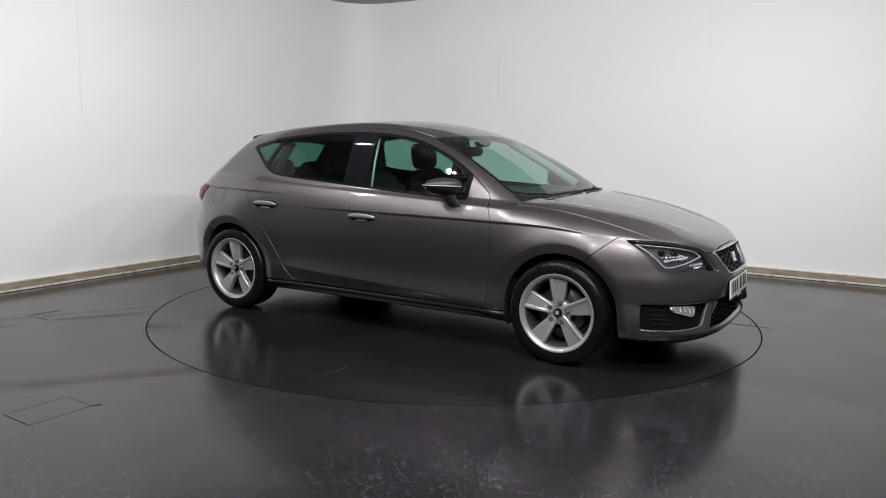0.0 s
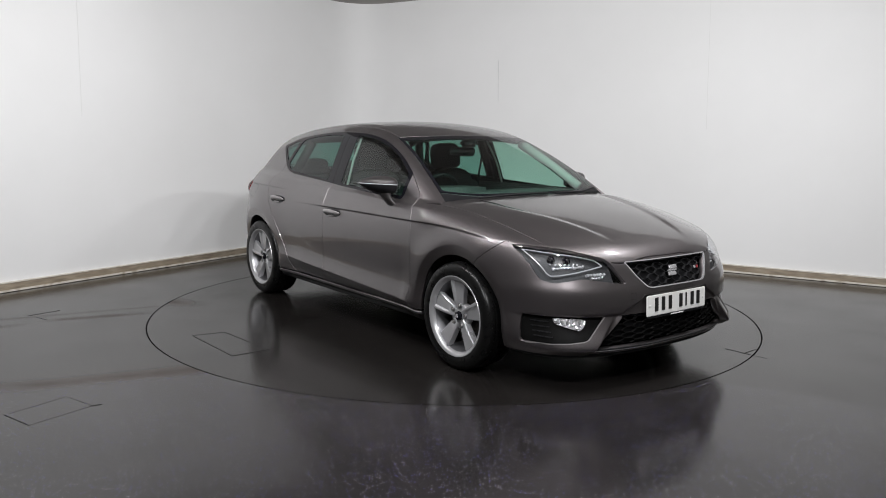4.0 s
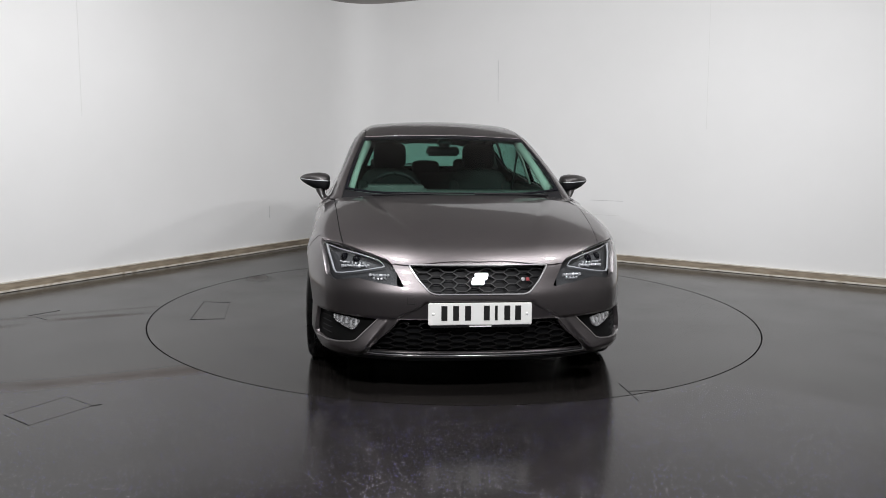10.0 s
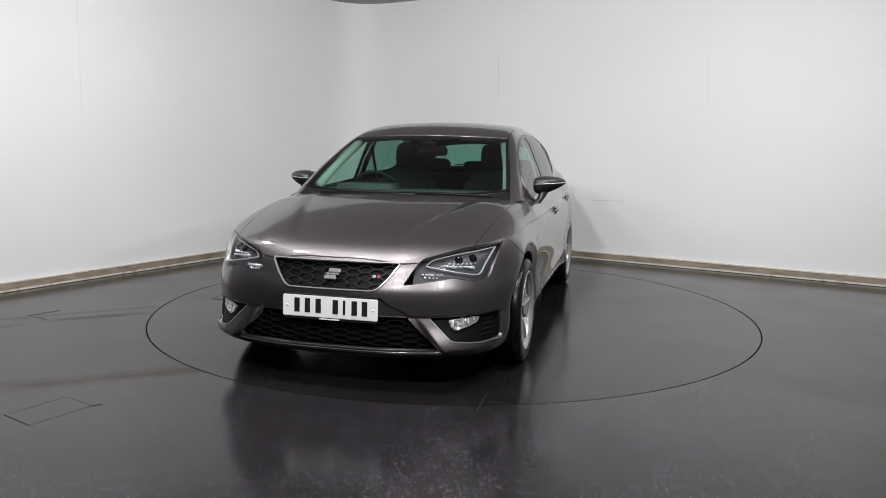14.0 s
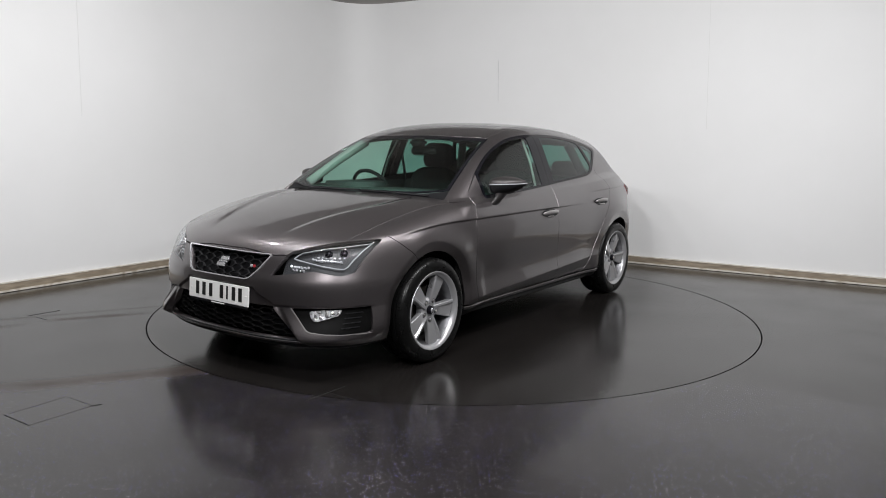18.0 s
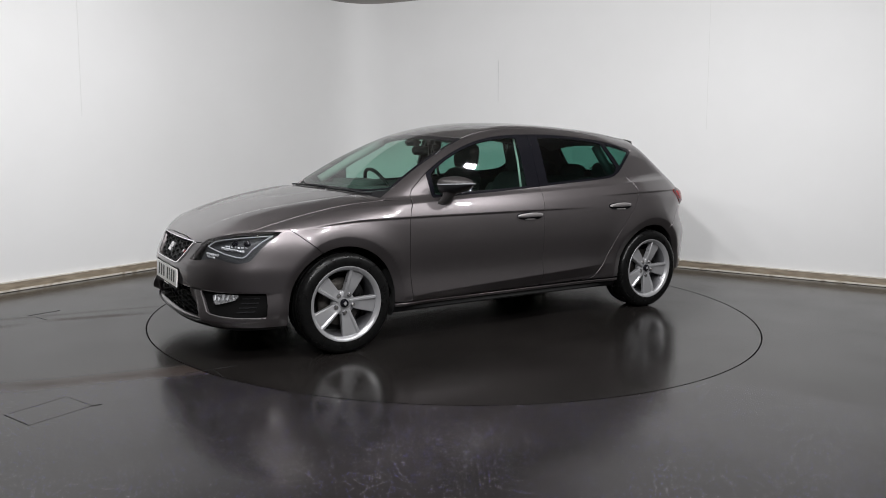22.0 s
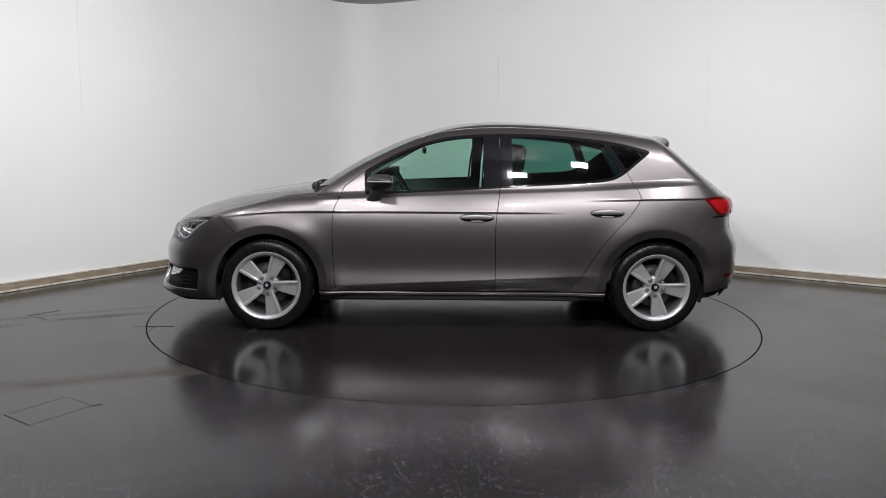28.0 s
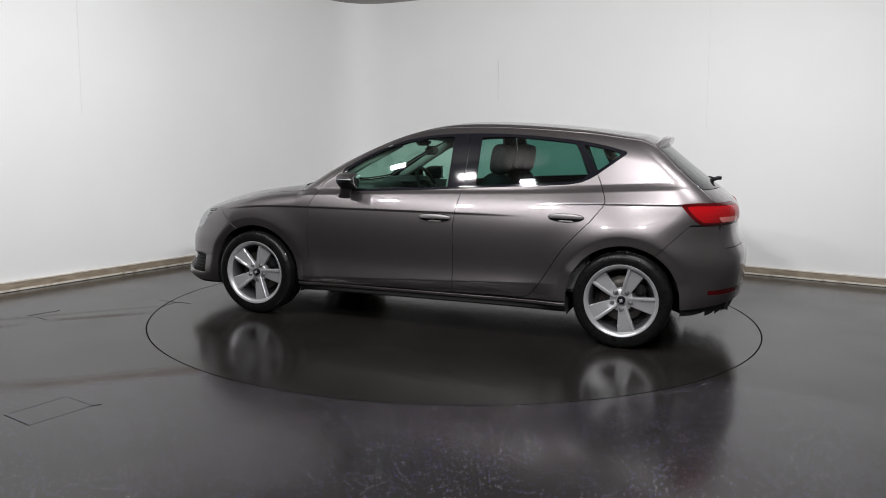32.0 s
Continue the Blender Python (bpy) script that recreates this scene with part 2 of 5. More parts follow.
class Sheet:
    """A piece of skin: points, their normals and its faces."""
    def __init__(self, v, n, f):
        self.v, self.n, self.f = v, n, f

    def cut(self, g, keep_inside=True):
        """Trim along the line where g is zero; g holds a value for each point."""
        g = g if keep_inside else -g
        g = np.where(np.abs(g) < 1e-5, -1e-5, g)
        good = g < 0
        quads = np.array([f for f in self.f if len(f) == 4], int).reshape(-1, 4)
        many = good[quads].sum(1)
        faces = [tuple(f) for f in quads[many == 4].tolist()]
        todo = [tuple(f) for f in quads[(many > 0) & (many < 4)].tolist()] + [f for f in self.f if len(f) != 4]
        v, n, made, extra = [], [], {}, len(self.v)
        for face in todo:
            k = [good[i] for i in face]
            if all(k):
                faces.append(face)
            elif any(k):
                out = []
                for i, j in zip(face, (*face[1:], face[0])):
                    if good[i]:
                        out.append(i)
                    if good[i] != good[j]:
                        key = (min(i, j), max(i, j))
                        if key not in made:
                            t = g[i] / (g[i] - g[j])
                            made[key] = extra + len(v)
                            v.append(self.v[i] * (1 - t) + self.v[j] * t)
                            n.append(self.n[i] * (1 - t) + self.n[j] * t)
                        out.append(made[key])
                if len(out) > 2:
                    faces.append(tuple(out))
        V = np.vstack([self.v, np.array(v).reshape(-1, 3)])
        N = np.vstack([self.n, np.array(n).reshape(-1, 3)])
        used = np.zeros(len(V), bool)
        for f in faces:
            used[list(f)] = True
        back = np.cumsum(used) - 1
        return Sheet(V[used], N[used], [tuple(int(back[i]) for i in f) for f in faces])

    def inside(self, poly, axes=(0, 2), grow=0.0):
        return self.cut(inside_distance(self.v[:, axes], poly) - grow)

    def outside(self, poly, axes=(0, 2), grow=0.0):
        return self.cut(inside_distance(self.v[:, axes], poly) - grow, False)

    def crop(self, x0=-9, x1=9, y0=-9, y1=9, z0=-9, z1=9):
        """Keep the faces within a box, untrimmed."""
        v = self.v
        ok = (v[:, 0] >= x0) & (v[:, 0] <= x1) & (v[:, 1] >= y0) & (v[:, 1] <= y1) & (v[:, 2] >= z0) & (v[:, 2] <= z1)
        faces = [f for f in self.f if all(ok[i] for i in f)]
        used = np.zeros(len(v), bool)
        for f in faces:
            used[list(f)] = True
        back = np.cumsum(used) - 1
        return Sheet(v[used], self.n[used], [tuple(int(back[i]) for i in f) for f in faces])

    def mirrored(self):
        s = np.array([1, -1, 1])
        return Sheet(self.v * s, self.n * s, [f[::-1] for f in self.f])

    def moved(self, d):
        """Shift along the skin's normals."""
        return Sheet(self.v + self.n * d, self.n, self.f)


def sheet_part(name, sheet, mat, parent, depth=0.018, label="", lift=0.0):
    """A panel from a sheet, its rim turned inwards by depth."""
    n = sheet.n / np.linalg.norm(sheet.n, axis=1, keepdims=True)
    v = sheet.v + n * lift
    count = {}
    for f in sheet.f:
        for i, j in zip(f, (*f[1:], f[0])):
            count[(i, j)] = count.get((i, j), 0) + 1
    rim = [(i, j) for i, j in count if (j, i) not in count]
    verts, norms, faces = [tuple(p) for p in v], [tuple(p) for p in n], list(sheet.f)
    if depth:
        for i, j in rim:
            e = v[j] - v[i]
            out = np.cross(e, n[i])
            L = np.linalg.norm(out)
            if L < 1e-9:
                continue
            out = out / L
            m = len(verts)
            verts += [tuple(v[i]), tuple(v[j]), tuple(v[j] - n[j] * depth), tuple(v[i] - n[i] * depth)]
            norms += [tuple(n[i] * 0.6 + out * 0.8), tuple(n[j] * 0.6 + out * 0.8), tuple(out), tuple(out)]
            faces.append((m + 1, m, m + 3, m + 2))
    me = bpy.data.meshes.new(name)
    me.from_pydata(verts, [], faces)
    me.materials.append(mat)
    for p in me.polygons:
        p.use_smooth = True
    me.update()
    nn = np.array(norms)
    me.normals_split_custom_set_from_vertices((nn / np.linalg.norm(nn, axis=1, keepdims=True)).tolist())
    ob = new(name, me)
    ob.parent = parent
    if label:
        ob["label"] = label
    return ob


def sheet_grid(o, d, reach):
    """A sheet where a grid of inward rays meets the skin."""
    p, ok = shoot(o, d, reach)
    n = skin_normal(p)
    a, b = ok.shape
    idx = np.arange(a * b).reshape(a, b)
    q = np.stack([idx[:-1, :-1], idx[1:, :-1], idx[1:, 1:], idx[:-1, 1:]], -1).reshape(-1, 4)
    q = q[ok.reshape(-1)[q].all(1)]
    p, n = p.reshape(-1, 3), n.reshape(-1, 3)
    out = np.cross(p[q[:, 2]] - p[q[:, 0]], p[q[:, 3]] - p[q[:, 1]])
    turned = (out * n[q].sum(1)).sum(1) < 0
    q[turned] = q[turned][:, ::-1]
    return Sheet(p, n, [tuple(f) for f in q.tolist()])

# ---- the studio: two white walls that meet in a rounded corner, closed behind the camera ----
CORNER = Vector((-1.284, 4.201, 0))
ALONG_L, ALONG_R = Vector((-0.5235, -0.8520, 0)), Vector((0.8652, -0.5014, 0))
END_L, END_R = CORNER + ALONG_L * 5.6, CORNER + ALONG_R * 6.4
FAR_R = CORNER + ALONG_R * 7.4
FAR_L = CORNER + ALONG_L * 9.4
BACK = FAR_L + FAR_R - CORNER


def wall_path(inset, bend=0.55):
    """The inner line of the two visible walls, from the left end round the corner to the right end."""
    pts = [END_L]
    s, e = CORNER + ALONG_L * bend, CORNER + ALONG_R * bend
    for i in range(17):
        t = i / 16
        pts.append(s * (1 - t) ** 2 + CORNER * 2 * t * (1 - t) + e * t * t)
    pts.append(END_R)
    out = []
    for i, p in enumerate(pts):
        d = (pts[min(i + 1, len(pts) - 1)] - pts[max(i - 1, 0)]).normalized()
        out.append(p + Vector((d.y, -d.x, 0)) * inset)
    return out


def swept_wall(name, inner, outer, z0, z1, mat, label, category="wall"):
    bm = bmesh.new()
    cols = [[bm.verts.new((p.x, p.y, z)) for p, z in ((a, z0), (a, z1), (b, z1), (b, z0))] for a, b in zip(inner, outer)]
    for a, b in zip(cols, cols[1:]):
        for k in range(4):
            bm.faces.new((a[k], b[k], b[(k + 1) % 4], a[(k + 1) % 4]))
    bm.faces.new(cols[0])
    bm.faces.new(cols[-1][::-1])
    bmesh.ops.recalc_face_normals(bm, faces=bm.faces[:])
    ob = sharp(part(name, bm, mat), 40)
    return tagged(ob, label, category, kind="structure")


swept_wall("wall_studio", wall_path(0), wall_path(-0.12), -0.05, CEILING + 0.1, WALL, "white painted studio wall with a rounded corner")
# unseen walls added to close the room and dim what the car mirrors
swept_wall("wall_back", [END_R, FAR_R, BACK, FAR_L, END_L], [END_R + Vector((0.06, 0.1, 0)), FAR_R + Vector((0.3, -0.1, 0)), BACK + Vector((0.1, -0.3, 0)), FAR_L + Vector((-0.3, -0.1, 0)), END_L + Vector((-0.12, 0.07, 0))], -0.05, CEILING + 0.1, BACK_WALL, "unseen grey wall added to close the studio")
swept_wall("baseboard", wall_path(0.022), wall_path(-0.01), 0.0, 0.074, BOARD, "worn pale wooden skirting board along the wall", "skirting")
swept_wall("trim", wall_path(0.030), wall_path(0.0205), 0.004, 0.020, PALE_BOARD, "narrow worn cream strip at the foot of the skirting", "trim")
swept_wall("trim", wall_path(0.026), wall_path(0.0), 0.0745, 0.083, PALE_BOARD, "cream painted upper edge of the skirting", "trim")
ceil = box(18, 18, 0.08, at=(0, -1.5, CEILING + 0.05))
tagged(part("ceiling", ceil, CEIL, smooth=False), "pale painted studio ceiling", "ceiling", kind="structure")

DISC = 2.223


def ring_floor(name, r0, mat_near, mat_far):
    """The floor round the turntable; its front sheet is flecked, the rear one plain."""
    bm = bmesh.new()
    radii = [r0, r0 + 0.3, 3.2, 4.2, 6, 9, 13]
    n = 180
    rows = [[bm.verts.new((r * math.cos(2 * math.pi * i / n), r * math.sin(2 * math.pi * i / n), 0)) for i in range(n)] for r in radii]
    for a, b in zip(rows, rows[1:]):
        for i in range(n):
            bm.faces.new((a[i], b[i], b[(i + 1) % n], a[(i + 1) % n]))
    # the flecked sheet ends along two straight seams that run to the turntable
    for slope in (0.41, -0.587):
        g = bm.verts[:] + bm.edges[:] + bm.faces[:]
        bmesh.ops.bisect_plane(bm, geom=g, plane_co=(0, -1.18 if slope > 0 else -0.911, 0), plane_no=(-slope, 1, 0))
    for f in bm.faces:
        c = f.calc_center_median()
        f.material_index = 0 if c.y < min(-1.18 + 0.41 * c.x, -0.911 - 0.587 * c.x) else 1
    low = [bm.verts.new((v.co.x, v.co.y, -0.03)) for v in rows[0]]
    for i in range(n):
        bm.faces.new((rows[0][i], rows[0][(i + 1) % n], low[(i + 1) % n], low[i])).material_index = 2
    ob = part(name, bm, mat_near, smooth=False)
    ob.data.materials.append(mat_far)
    ob.data.materials.append(GROOVE)
    return ob


tagged(ring_floor("floor", DISC + 0.006, FLOOR, FLOOR_PLAIN), "glossy dark vinyl studio floor with pale flecks", "floor", kind="structure")
pit = lathe([(0.02, -0.031), (DISC + 0.05, -0.031)], 96, "z")
tagged(part("turntable_pit", pit, GROOVE), "dark gap under the turntable", "pit", kind="structure")

turntable = tagged(new("turntable"), "flush round dark vinyl turntable in the floor", "turntable")
disc = lathe([(0.0005, -0.001), (1.0, -0.001), (DISC - 0.004, -0.001), (DISC - 0.004, -0.028)], 180, "z")
sharp(part("disc", disc, FLOOR_PLAIN, turntable))

# thin cut lines of the hatches in the vinyl, each a dark strip
def strip(name, a, b, width, mat, parent=None, z=0.0):
    (x0, y0), (x1, y1) = a, b
    L = math.hypot(x1 - x0, y1 - y0)
    bm = box(L, width, 0.0016, at=(0, 0, 0))
    ob = part(name, bm, mat, parent, smooth=False)
    ob.matrix_basis = pose((x0 + x1) / 2, (y0 + y1) / 2, z, 0, 0, math.degrees(math.atan2(y1 - y0, x1 - x0)))
    return ob


hatch = [(-0.29, -1.94), (0.31, -1.915), (0.305, -1.68), (-0.255, -1.735)]
for a, b, w in ((hatch[0], hatch[1], 0.0055), (hatch[1], hatch[2], 0.007), (hatch[2], hatch[3], 0.0014), (hatch[3], hatch[0], 0.0016)):
    strip("hatch_joint", a, b, w, GROOVE if w > 0.0055 else FAINT_GROOVE, turntable)
strip("rim_joint", (1.93, 0.675), (2.21, 0.68), 0.004, GROOVE, turntable)
strip("rim_joint", (2.06, 0.68), (2.05, 0.88), 0.002, GROOVE, turntable)
floor_hatch = tagged(new("floor_hatch"), "rectangular hatch cut into the dark vinyl floor", "hatch", kind="structure")
corners = [(-2.067, -2.465), (-1.912, -2.2), (-1.723, -2.319), (-1.886, -2.586)]
for k, w in enumerate((0.002, 0.0016, 0.0035, 0.0045)):
    strip("joint", corners[k], corners[(k + 1) % 4], w, GROOVE if k == 3 else FAINT_GROOVE, floor_hatch)
strip("joint", (-1.735, -2.33), (-1.69, -2.30), 0.012, GROOVE, floor_hatch)
cut = tagged(new("floor_joint"), "dark cut line in the vinyl floor", "joint", kind="structure")
strip("joint", (-3.04, -0.512), (-2.908, -0.329), 0.012, GROOVE, cut)
strip("joint", (-2.96, -0.555), (-2.852, -0.622), 0.005, GROOVE, cut)

SEAM = material("wall_joint_shadow", (0.58, 0.58, 0.58), 0.8)
SCUFF = material("wall_scuff", (0.74, 0.74, 0.73), 0.8)


def wall_mark(name, along, s0, z0, s1, z1, width, mat, label):
    inward = Vector((0.8520, -0.5235, 0)) if along is ALONG_L else Vector((-0.5014, -0.8652, 0))
    mid = CORNER + along * ((s0 + s1) / 2) + Vector((0, 0, (z0 + z1) / 2))
    L = math.hypot(s1 - s0, z1 - z0)
    ob = part(name, box(L, 0.003, width), mat, smooth=False)
    x = (along * (s1 - s0) + Vector((0, 0, z1 - z0))).normalized()
    y = inward
    z = x.cross(y)
    ob.matrix_basis = Matrix.Translation(mid) @ Matrix((x, y, z)).transposed().to_4x4()
    tagged(ob, label, "wall mark", kind="structure")


wall_mark("wall_joint", ALONG_L, 3.821, 1.455, 3.81, CEILING, 0.004, SCUFF, "faint vertical joint in the white wall")
wall_mark("wall_joint", ALONG_R, 2.049, 1.734, 2.043, 2.198, 0.004, SEAM, "short dark vertical scratch in the white wall")
wall_mark("wall_joint", ALONG_R, 4.398, 1.422, 4.362, CEILING, 0.005, SCUFF, "faint vertical joint in the white wall")
wall_mark("wall_scuff", ALONG_R, 3.214, 0.653, 3.578, 0.658, 0.005, SEAM, "thin horizontal scratch on the white wall")
wall_mark("wall_scuff", ALONG_R, 3.204, 0.497, 3.547, 0.499, 0.004, SCUFF, "thin horizontal scratch on the white wall")

wall_mark("wall_scuff", ALONG_L, 1.575, 0.513, 1.578, 0.371, 0.004, SEAM, "short vertical scratch low on the white wall")

# ---- the car's outer skin: one smooth solid, x forward, y to its left side, z up, middle between the axles on the ground
def spline(xs, ys):
    """A natural cubic curve through a few design stations, straight beyond its ends."""
    xs, ys = np.array(xs, float), np.array(ys, float)
    n = len(xs)
    h = np.diff(xs)
    a = np.eye(n)
    r = np.zeros(n)
    for i in range(1, n - 1):
        a[i, i - 1:i + 2] = h[i - 1], 2 * (h[i - 1] + h[i]), h[i]
        r[i] = 6 * ((ys[i + 1] - ys[i]) / h[i] - (ys[i] - ys[i - 1]) / h[i - 1])
    m = np.linalg.solve(a, r)
    lo, hi = xs[0] - 1.5, xs[-1] + 1.5
    x = np.linspace(lo, hi, 4000)
    i = np.clip(np.searchsorted(xs, x) - 1, 0, n - 2)
    c = np.clip(x, xs[0], xs[-1])
    A, B = xs[i + 1] - c, c - xs[i]
    v = (m[i] * A ** 3 + m[i + 1] * B ** 3) / (6 * h[i]) + (ys[i] / h[i] - m[i] * h[i] / 6) * A + (ys[i + 1] / h[i] - m[i + 1] * h[i] / 6) * B
    s0 = (ys[1] - ys[0]) / h[0] - h[0] * m[1] / 6
    s1 = (ys[-1] - ys[-2]) / h[-1] + h[-1] * m[-2] / 6
    v = v + np.where(x < xs[0], (x - xs[0]) * s0, 0) + np.where(x > xs[-1], (x - xs[-1]) * s1, 0)
    return lambda q: np.interp(q, x, v)


def ramp(x, a, b):
    s = np.clip((np.asarray(x, float) - a) / (b - a), 0, 1)
    return s * s * (3 - 2 * s)


def smax(a, b, k):
    d = np.maximum(k - np.abs(a - b), 0)
    return np.maximum(a, b) + d * d / (4 * k)


AXLE_F, AXLE_R, HUB_Z = 1.318, -1.318, 0.306
top_line = spline([-1.62, -1.45, -1.272, -1.036, -0.798, -0.561, -0.237, -0.04, 0.12, 0.31, 0.501, 0.718, 0.863, 1.02],
                  [1.309, 1.336, 1.357, 1.384, 1.405, 1.419, 1.424, 1.412, 1.385, 1.33, 1.253, 1.149, 1.066, 0.966])
hood_line = spline([0.9, 1.12, 1.35, 1.6, 1.83, 2.0, 2.1], [0.968, 0.943, 0.910, 0.866, 0.804, 0.734, 0.672])
plan_side = spline([-2.2, -1.9, -1.6, -1.318, -0.9, -0.3, 0.4, 0.9, 1.318, 1.65, 1.95], [0.66, 0.755, 0.836, 0.878, 0.884, 0.882, 0.884, 0.887, 0.888, 0.874, 0.825])
section = spline([0.12, 0.22, 0.30, 0.42, 0.55, 0.7, 0.8, 0.9, 0.96], [-0.085, -0.042, -0.024, -0.025, -0.011, -0.002, -0.015, -0.055, -0.092])
belt = spline([-1.9, -1.4, -0.9, -0.25, 0.4, 1.0], [1.04, 1.02, 0.992, 0.966, 0.942, 0.912])
lean = spline([-1.7, -1.3, -0.8, -0.25, 0.4, 1.0], [0.46, 0.44, 0.40, 0.385, 0.40, 0.46])
cabin = spline([-1.9, -1.6, -1.3, -0.8, -0.25, 0.4, 0.75, 1.05], [0.632, 0.684, 0.720, 0.760, 0.779, 0.787, 0.788, 0.782])
nose_z = spline([0.1, 0.2, 0.3, 0.43, 0.505, 0.535, 0.575, 0.66, 0.74, 0.9], [2.07, 2.13, 2.15, 2.151, 2.148, 2.142, 2.123, 2.083, 2.03, 1.87])
nose_y = spline([0, 0.26, 0.45, 0.6, 0.7, 0.78, 0.85, 0.95], [0, 0.010, 0.046, 0.104, 0.172, 0.27, 0.42, 0.72])
tail_z = spline([0.1, 0.2, 0.33, 0.5, 0.6, 0.68, 0.8, 0.88, 0.95, 1.05, 1.2, 1.32], [1.93, 2.0, 2.045, 2.06, 2.05, 2.01, 1.995, 1.985, 1.92, 1.79, 1.60, 1.46])
tail_y = spline([0, 0.3, 0.5, 0.65, 0.75, 0.84, 0.95], [0, 0.02, 0.065, 0.14, 0.23, 0.37, 0.65])
crease_front = spline([-1.0, -0.3, 0.87, 1.3, 1.7], [0.812, 0.812, 0.807, 0.795, 0.75])
crease_rear = spline([-2.1, -1.65, -1.2, -0.7], [0.915, 0.912, 0.905, 0.89])


def side_width(x, z):
    b = belt(x)
    low = plan_side(x) + section(np.minimum(z, b))
    low = low - 0.026 * ramp(x, 0.85, 1.3) * ramp(z, 0.60, 0.8)
    w = low.copy()
    # shoulder creases: the skin above a crease stands a little proud of the skin below
    zf = z - crease_front(x)
    w = w + 0.009 * ramp(zf, -0.009, 0.002) * np.exp(-np.maximum(zf, 0) / 0.10) * ramp(x, -0.75, -0.1) * (1 - ramp(x, 1.35, 1.7))
    zr = z - crease_rear(x)
    w = w + 0.010 * ramp(zr, -0.009, 0.002) * np.exp(-np.maximum(zr, 0) / 0.08) * ramp(-x, 0.75, 1.15)
    # lower door crease
    zl = z - (0.348 - 0.044 * x)
    w = w + 0.028 * np.where(zl > 0, np.exp(-zl / 0.14), 1 - np.clip(-zl / 0.055, 0, 1.3)) * ramp(x, -1.0, -0.5) * (1 - ramp(x, 0.8, 0.95))
    # cabin above the belt
    h = np.maximum(z - b, 0)
    g = cabin(x) - lean(x) * h - 0.10 * h * h
    t = ramp(z, b - 0.035, b + 0.015)
    w = w * (1 - t) + np.minimum(w + 0.01, g) * t
    # wheel arch flares
    for ax, amp in ((AXLE_F, 0.016), (AXLE_R, 0.018)):
        r = np.hypot(x - ax, z - HUB_Z)
        up = ramp(z, 0.12, 0.3)
        w = w + up * np.where(r > 0.405, amp * np.exp(-((r - 0.405) / 0.10) ** 2), amp - 0.30 * np.clip(0.405 - r, 0, 0.08))
    return w


def top_height(x, y):
    a = np.abs(y)
    roof = top_line(x) - 0.034 * (a / 0.55) ** 2.2 - 0.02 * ramp(-x, 1.0, 1.6) * (a / 0.5) ** 2
    line = 0.30 + 0.24 * ramp(x, 2.1, 1.1)
    hood = hood_line(x) - 0.034 * (a / 0.7) ** 3 - 0.03 * ramp(x, 1.2, 2.0) * (a / 0.7) ** 3
    hood = hood + 0.010 * ramp(a - line, -0.035, 0.03) * ramp(2.05 - x, 0, 0.3) * (1 - ramp(a - line, 0.05, 0.3)) * ramp(x, 1.0, 1.2)
    return smax(roof, hood, 0.004)


def skin(p):
    """Below zero inside the body, above zero outside."""
    x, y, z = p[..., 0], p[..., 1], p[..., 2]
    a = np.abs(y)
    side = a - side_width(x, z)
    top = (z - top_height(x, y)) * 0.9
    front = x - nose_z(z) + nose_y(a)
    # the bumper: a sunk plate panel, and a step above the fog lamps
    panel = ramp(0.408 - 0.135 * ramp(z, 0.40, 0.49) - a, -0.012, 0.012) * ramp(z, 0.385, 0.40) * (1 - ramp(z, 0.482, 0.50))
    step = ramp(0.412 - z, 0, 0.014) * ramp(z, 0.24, 0.36) * ramp(a + (z - 0.4) * 0.83, 0.40, 0.44) * (1 - ramp(a, 0.80, 0.86))
    blade = (np.clip((0.405 - z) / 0.165, 0, 1) - np.clip((0.238 - z) / 0.06, 0, 1)) * ramp(a + (z - 0.4) * 0.83, 0.41, 0.46)
    front = front + 0.016 * panel + 0.016 * step - 0.062 * blade
    rear = -x - tail_z(z) + tail_y(a)
    k = 0.08 + 0.04 * ramp(z, 1.0, 1.3) * ramp(0.3 - x, 0, 0.5)
    f = smax(side, top, k)
    f = smax(f, front, 0.05)
    f = smax(f, rear, 0.07)
    return smax(f, 0.185 - z - 0.012 * ramp(x, 1.6, 2.0), 0.03)


def shoot(o, d, reach):
    """Where rays from o along d, from outside inwards, first meet the skin."""
    o, d = np.broadcast_arrays(o, d)
    lo = np.zeros(o.shape[:-1])
    hi = np.full(o.shape[:-1], reach)
    done = np.zeros(o.shape[:-1], bool)
    n = 20
    for i in range(1, n + 1):
        s = reach * i / n
        inside = (skin(o + d * s) < 0) & ~done
        if done.all():
            break
        lo = np.where(inside, s - reach / n, lo)
        hi = np.where(inside, s, hi)
        done |= inside
    for _ in range(16):
        mid = (lo + hi) / 2
        inside = skin(o + d * mid[..., None]) < 0
        lo, hi = np.where(inside, lo, mid), np.where(inside, mid, hi)
    return o + d * hi[..., None], done


def skin_normal(p, e=0.004):
    g = np.stack([skin(p + np.eye(3)[i] * e) - skin(p - np.eye(3)[i] * e) for i in range(3)], -1)
    return g / np.linalg.norm(g, axis=-1, keepdims=True)

# ---- the car ----
car = tagged(new("car"), "grey metallic five-door hatchback with silver alloy wheels, parked on the turntable", "car")


